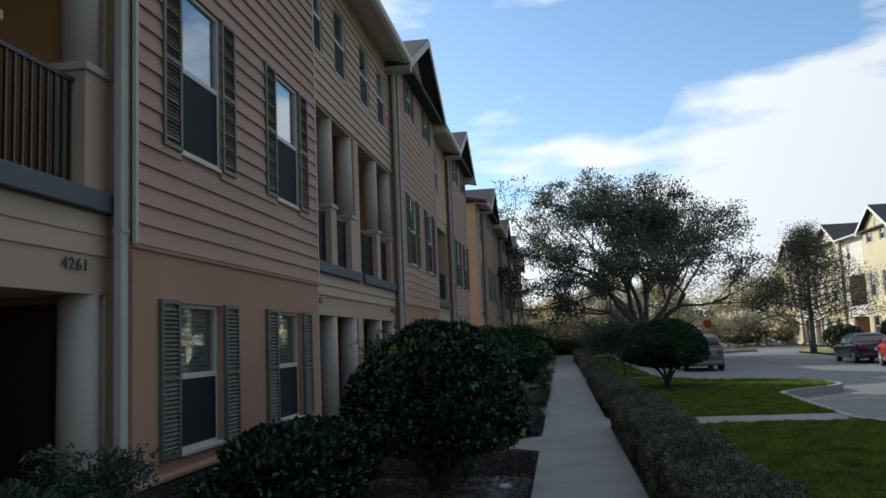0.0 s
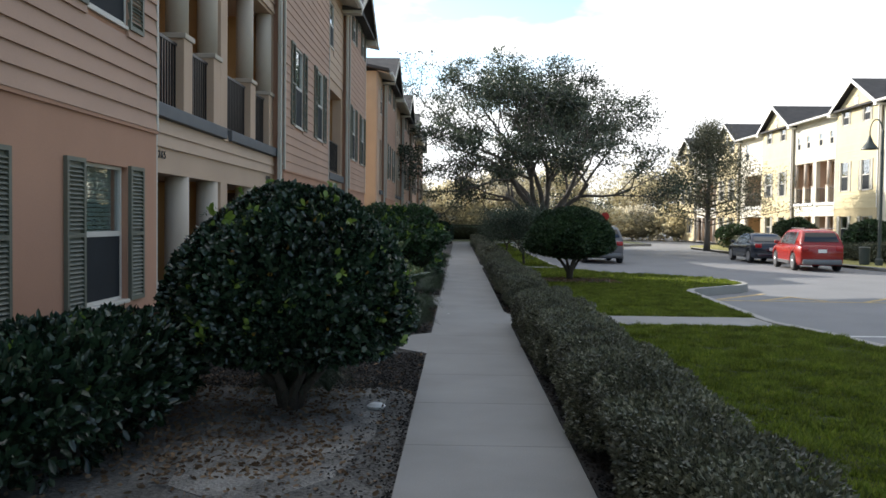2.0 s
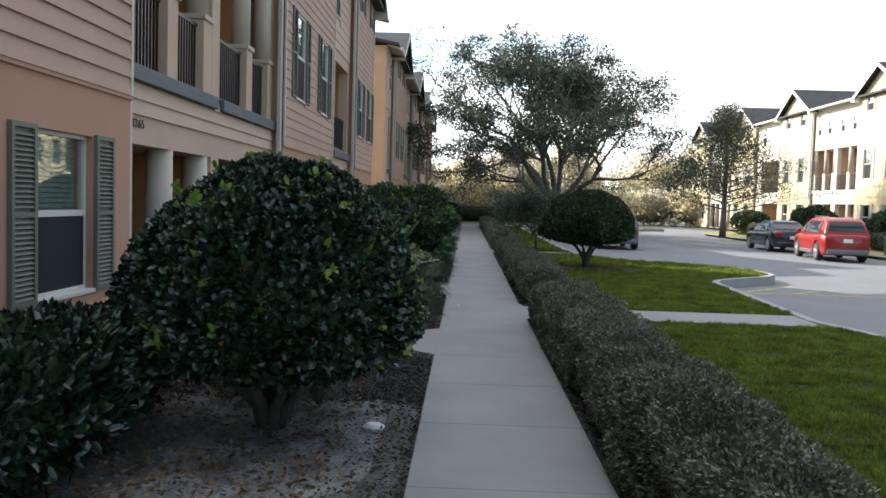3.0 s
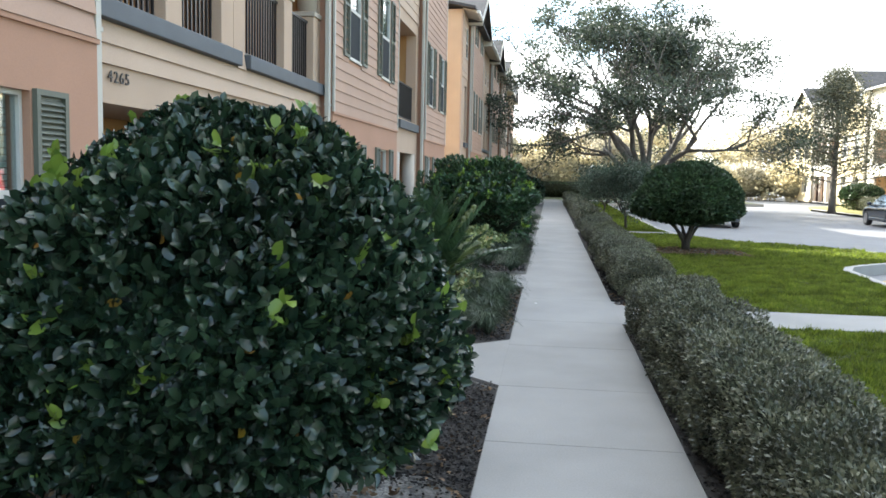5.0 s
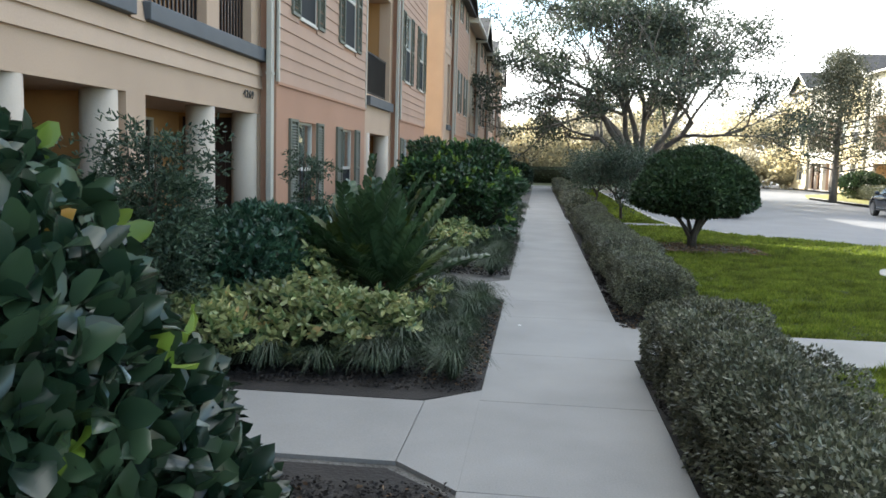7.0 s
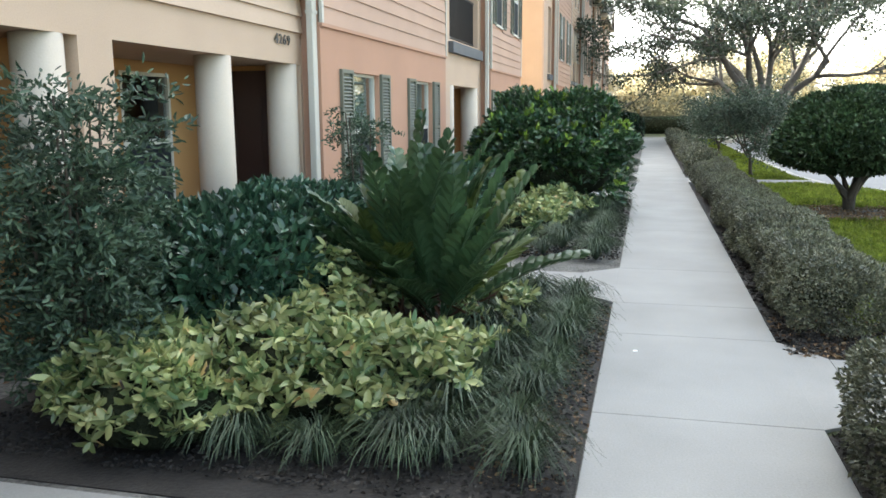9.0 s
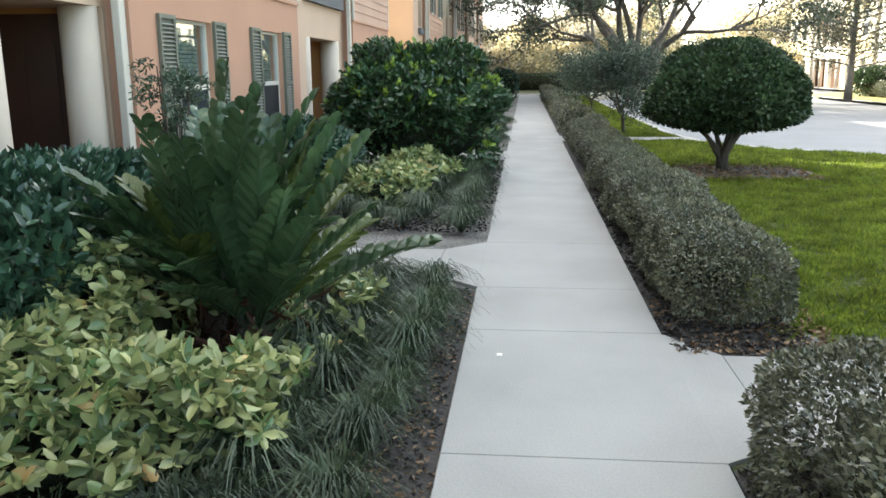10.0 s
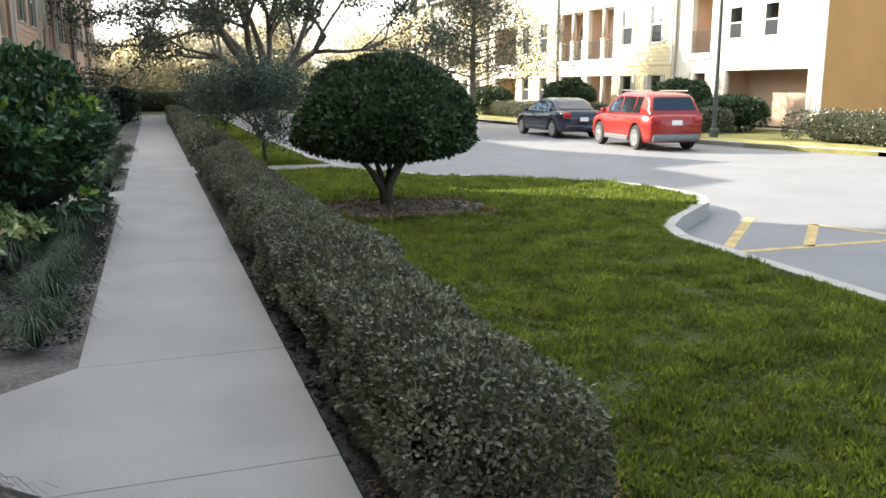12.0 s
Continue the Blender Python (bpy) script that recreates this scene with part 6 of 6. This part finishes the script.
def nandina(x, y, h, seed, spread=0.42, fronds=24):
    rng = np.random.default_rng(seed)
    ob = thing("nandina", pose(x, y, 0), "slender upright nandina with fine feathery leaves by the porch", "shrub")
    pos, d = [], []
    for k in range(11):
        a = rng.uniform(0, 2 * math.pi)
        r = rng.uniform(0.05, spread * 0.6)
        top = h * rng.uniform(0.6, 1.0)
        pts = [(0.1 * math.cos(a), 0.1 * math.sin(a), -0.03), (r * 0.7 * math.cos(a), r * 0.7 * math.sin(a), top * 0.5), (r * math.cos(a), r * math.sin(a), top)]
        verts, faces = [], []
        tube(verts, faces, pts, [0.012, 0.010, 0.006], 5)
        mesh_part("stem", verts, faces, "bark", ob)
        for j in range(fronds):
            f = rng.uniform(0.15, 1.04)
            base = np.array([r * f * math.cos(a), r * f * math.sin(a), top * f])
            aa = rng.uniform(0, 2 * math.pi)
            w = np.array([math.cos(aa), math.sin(aa), rng.uniform(0.0, 0.5)]) * rng.uniform(0.5, 1.0) * spread
            for q in np.linspace(0.3, 1, 9):
                for t in range(3):
                    pos.append(base + w * q + rng.normal(0, 0.02, 3) - np.array([0, 0, 0.12 * q * q]))
                    d.append(w + rng.normal(0, 0.25, 3))
    leaf_mesh("foliage", np.array(pos), np.array(d), 0.055, 0.018, "nandina", ob, rng, 0.5, detail=2)
    return ob


nandina(-2.85, 11.75, 1.84, 71, 0.55, 52)
nandina(-2.78, 16.2, 1.75, 72, 0.36)
nandina(-3.0, 2.2, 1.1, 73, 0.4)

slab("mulch_bed", [(-3.6, 11.0), (-0.5, 11.0), (-0.1, 11.3), (-0.1, 15.2), (-0.5, 15.55), (-3.6, 15.55)], -0.05, -0.02, "mulch", label="dark bark mulch in the planting bed")
slab("mulch_bed", [(-3.6, 7.4), (-0.35, 7.4), (-0.1, 7.1), (-0.1, 9.33), (-0.5, 9.68), (-3.6, 9.68)], -0.05, -0.02, "mulch", label="dark bark mulch in the planting bed")
slab("sand_patch", [(-1.5, 4.3), (-0.95, 3.9), (-0.5, 4.5), (-0.34, 5.6), (-0.36, 6.9), (-0.6, 7.9), (-1.35, 7.8), (-1.7, 5.8)], -0.05, -0.023, "sand", label="pale dry sand patch in the bed")
bm = bmesh.new()
box(bm, 0.115, 0.145, 13.71, 13.74, 0.0, 0.004)
tagged(part("paper_scrap", bm, "white", None, "tiny white paper scrap on the walk"), category="litter")
# litter on the soil
rng_l = np.random.default_rng(8)


def litter(name, x0, x1, y0, y1, n, size, mat, label, z=-0.022, skew=1.0):
    at = np.stack([x1 - (x1 - x0) * rng_l.random(n) ** skew, rng_l.uniform(y0, y1, n), np.full(n, z) + rng_l.uniform(0, 0.02, n)], 1)
    out = np.stack([rng_l.normal(0, 1, n), rng_l.normal(0, 1, n), rng_l.normal(0.05, 0.12, n)], 1)
    ob = leaf_mesh(name, at, out, size, size * 0.5, mat, None, rng_l, 0.05, detail=2, label=label)
    return ob


litter("leaf_litter", -3.3, -0.12, 1.0, 9.4, 2600, 0.05, "dead_leaf", "scattered dry brown leaves on the soil")
litter("bark_mulch", -3.4, -0.12, 7.2, 9.45, 16000, 0.028, "mulch", "dark bark mulch chips", z=-0.014)
litter("leaf_litter", -2.3, -0.6, 4.4, 7.8, 1900, 0.045, "dead_leaf", "dry pale leaves round the shrub stems")
litter("bark_mulch", -0.6, -0.11, 1.0, 9.0, 3000, 0.026, "mulch", "dark bark mulch chips along the walk", skew=2.6)
litter("bark_mulch", -3.4, -0.12, 11.2, 15.2, 15000, 0.03, "mulch", "dark bark mulch chips", z=-0.014)
litter("bark_mulch", -2.2, -0.12, 17.5, 24.5, 11000, 0.038, "mulch", "dark bark mulch chips")
litter("leaf_litter", -3.0, -0.12, 17.5, 24.5, 700, 0.05, "dead_leaf", "scattered dry brown leaves on the soil")
litter("leaf_litter", 2.3, 4.8, 21.7, 23.8, 2600, 0.05, "dead_leaf", "dry leaves round the foot of the tree", z=-0.01)
litter("pale_litter", -0.6, -0.11, 11.4, 15.1, 900, 0.035, "dead_leaf", "pale dry bits at the edge of the walk")
litter("bark_mulch", 1.16, 1.9, 11.9, 12.42, 700, 0.05, "mulch", "bark chips at the hedge end", z=-0.012)
litter("leaf_litter", 1.17, 2.2, 13.85, 15.0, 700, 0.045, "dead_leaf", "dry leaves at the hedge end", z=-0.012)
litter("bark_mulch", 1.17, 2.0, 13.88, 14.8, 1600, 0.045, "mulch", "bark chips at the hedge end", z=-0.012)
litter("bark_mulch", 1.16, 1.5, 4.0, 12.3, 4500, 0.03, "mulch", "bark chips under the hedge", z=-0.01)
litter("bark_mulch", 1.16, 1.5, 14.3, 20, 1500, 0.05, "mulch", "bark chips under the hedge", z=-0.01)
bm = bmesh.new()
lathe(bm, [(0.02, -0.03), (0.07, -0.025), (0.085, 0.0), (0.05, 0.02), (0.01, 0.022)], 12, (-0.42, 6.48))
tagged(part("stone", bm, "white", None, "small pale flat stone on the soil"), category="stone")


# ---- lawn blades ----
def turf(name, x0, x1, y0, y1, n, h, w):
    rng = np.random.default_rng(int(y0 * 10) + 5)
    x, y = rng.uniform(x0, x1, n), rng.uniform(y0, y1, n)
    ky, kx = np.array([p[1] for p in KERB]), np.array([p[0] for p in KERB])
    edge = np.interp(y, ky, kx) - 0.17
    keep = x < edge
    for ya, yb in ((12.62, 13.84), (28.68, 29.62)):
        keep &= ~((y > ya) & (y < yb))
    keep &= ((x - 3.55) / 1.3) ** 2 + ((y - 22.75) / 0.82) ** 2 > 1
    keep &= ~((((x - 2.05) / 0.42) ** 2 + ((y - 14.05) / 0.3) ** 2 < 1) & (rng.random(len(x)) < 0.8))
    x, y = x[keep], y[keep]
    n = len(x)
    a = rng.uniform(0, 2 * math.pi, n)
    lump = np.array([noise.noise(Vector((p * 2.3, q * 2.3, 0))) + 0.8 * noise.noise(Vector((p * 7.0, q * 7.0, 5))) for p, q in zip(x.tolist(), y.tolist())])
    hh = h * rng.uniform(0.5, 1.2, n) * np.clip(1 + 1.1 * lump, 0.25, 2.0)
    dx, dy = np.cos(a), np.sin(a)
    z0 = np.full(n, -0.022)
    ww = w * rng.uniform(0.7, 1.3, n)
    lean = rng.uniform(0.3, 1.1, n) * hh
    v0 = np.stack([x - dy * ww, y + dx * ww, z0], 1)
    v1 = np.stack([x + dy * ww, y - dx * ww, z0], 1)
    v2 = np.stack([x + dx * lean, y + dy * lean, z0 + hh], 1)
    verts = np.stack([v0, v1, v2], 1).reshape(-1, 3).astype(np.float32)
    me = bpy.data.meshes.new(name)
    me.vertices.add(3 * n)
    me.vertices.foreach_set("co", verts.ravel())
    me.loops.add(3 * n)
    me.loops.foreach_set("vertex_index", np.arange(3 * n, dtype=np.int32))
    me.polygons.add(n)
    me.polygons.foreach_set("loop_start", np.arange(n, dtype=np.int32) * 3)
    me.update(calc_edges=True)
    me.materials.append(M["grass"])
    return tagged(new(name, me), label="short mown green lawn grass", category="grass", kind="stuff")


turf("grass", 1.8, 6.4, 4.0, 12.7, 150000, 0.045, 0.0085)
turf("grass", 1.8, 8.4, 13.7, 21.0, 170000, 0.045, 0.010)
turf("grass", 1.9, 8.4, 21.0, 31.0, 110000, 0.05, 0.014)
turf("grass", 1.9, 4.2, 31.0, 60.0, 50000, 0.06, 0.016)

# ---- porch seat ----
seat = thing("outdoor_sofa", pose(-4.75, 11.7, -0.002), "dark wicker outdoor loveseat with grey-blue cushions on the porch", "sofa")
for sx in (-0.32, 0.32):
    for sy in (-0.68, 0.68):
        bm = bmesh.new()
        box(bm, sx - 0.03, sx + 0.03, sy - 0.03, sy + 0.03, 0.0, 0.34, 0.006)
        part("leg", bm, "wicker", seat)
for nm, dims, mat in (("seat_frame", (-0.38, 0.38, -0.75, 0.75, 0.28, 0.40), "wicker"), ("backrest", (-0.38, -0.30, -0.75, 0.75, 0.40, 0.86), "wicker"),
                      ("armrest", (-0.30, 0.36, -0.75, -0.67, 0.40, 0.62), "wicker"), ("armrest", (-0.30, 0.36, 0.67, 0.75, 0.40, 0.62), "wicker"),
                      ("seat_cushion", (-0.28, 0.40, -0.66, -0.01, 0.402, 0.53), "cushion"), ("seat_cushion", (-0.28, 0.40, 0.01, 0.66, 0.402, 0.53), "cushion")):
    bm = bmesh.new()
    box(bm, *dims, 0.03 if mat == "cushion" else 0.01)
    part(nm, bm, mat, seat, "grey-blue seat cushion" if mat == "cushion" else "", smooth=False)
pillow = thing("throw_pillow", pose(-4.86, 12.08, 0.535, 0, -25, 0), "striped grey throw pillow leaning on the sofa", "pillow")
bm = bmesh.new()
vs = box(bm, -0.05, 0.05, -0.22, 0.22, 0.0, 0.40, 0.045)
part("cover", bm, "stripe", pillow)
for i in range(5):
    bm = bmesh.new()
    z = 0.06 + i * 0.07
    box(bm, 0.049, 0.053, -0.17, 0.17, z, z + 0.02)
    part("stripe", bm, "stripe_dark", pillow, "dark woven stripe")

# ---- sign and bin across the road ----
sign = thing("stop_sign", pose(12.9, 70.5, -0.1), "red octagonal road sign on a grey post", "road sign")
bm = bmesh.new()
box(bm, -0.03, 0.03, -0.03, 0.03, 0.0, 2.5)
part("post", bm, "rim", sign)
bm = bmesh.new()
prism(bm, [(0.38 * math.cos(math.pi / 8 + k * math.pi / 4), 2.3 + 0.38 * math.sin(math.pi / 8 + k * math.pi / 4)) for k in range(8)], "y", -0.05, -0.035)
part("plate", bm, "sign_red", sign)
bin_ = thing("litter_bin", pose(18.6, 36.7, -0.1), "small dark-green litter bin beside the lamp post", "bin")
bm = bmesh.new()
lathe(bm, [(0.20, 0.0), (0.22, 0.05), (0.24, 0.72), (0.26, 0.76), (0.2, 0.8)], 16)
part("body", bm, "pole", bin_)
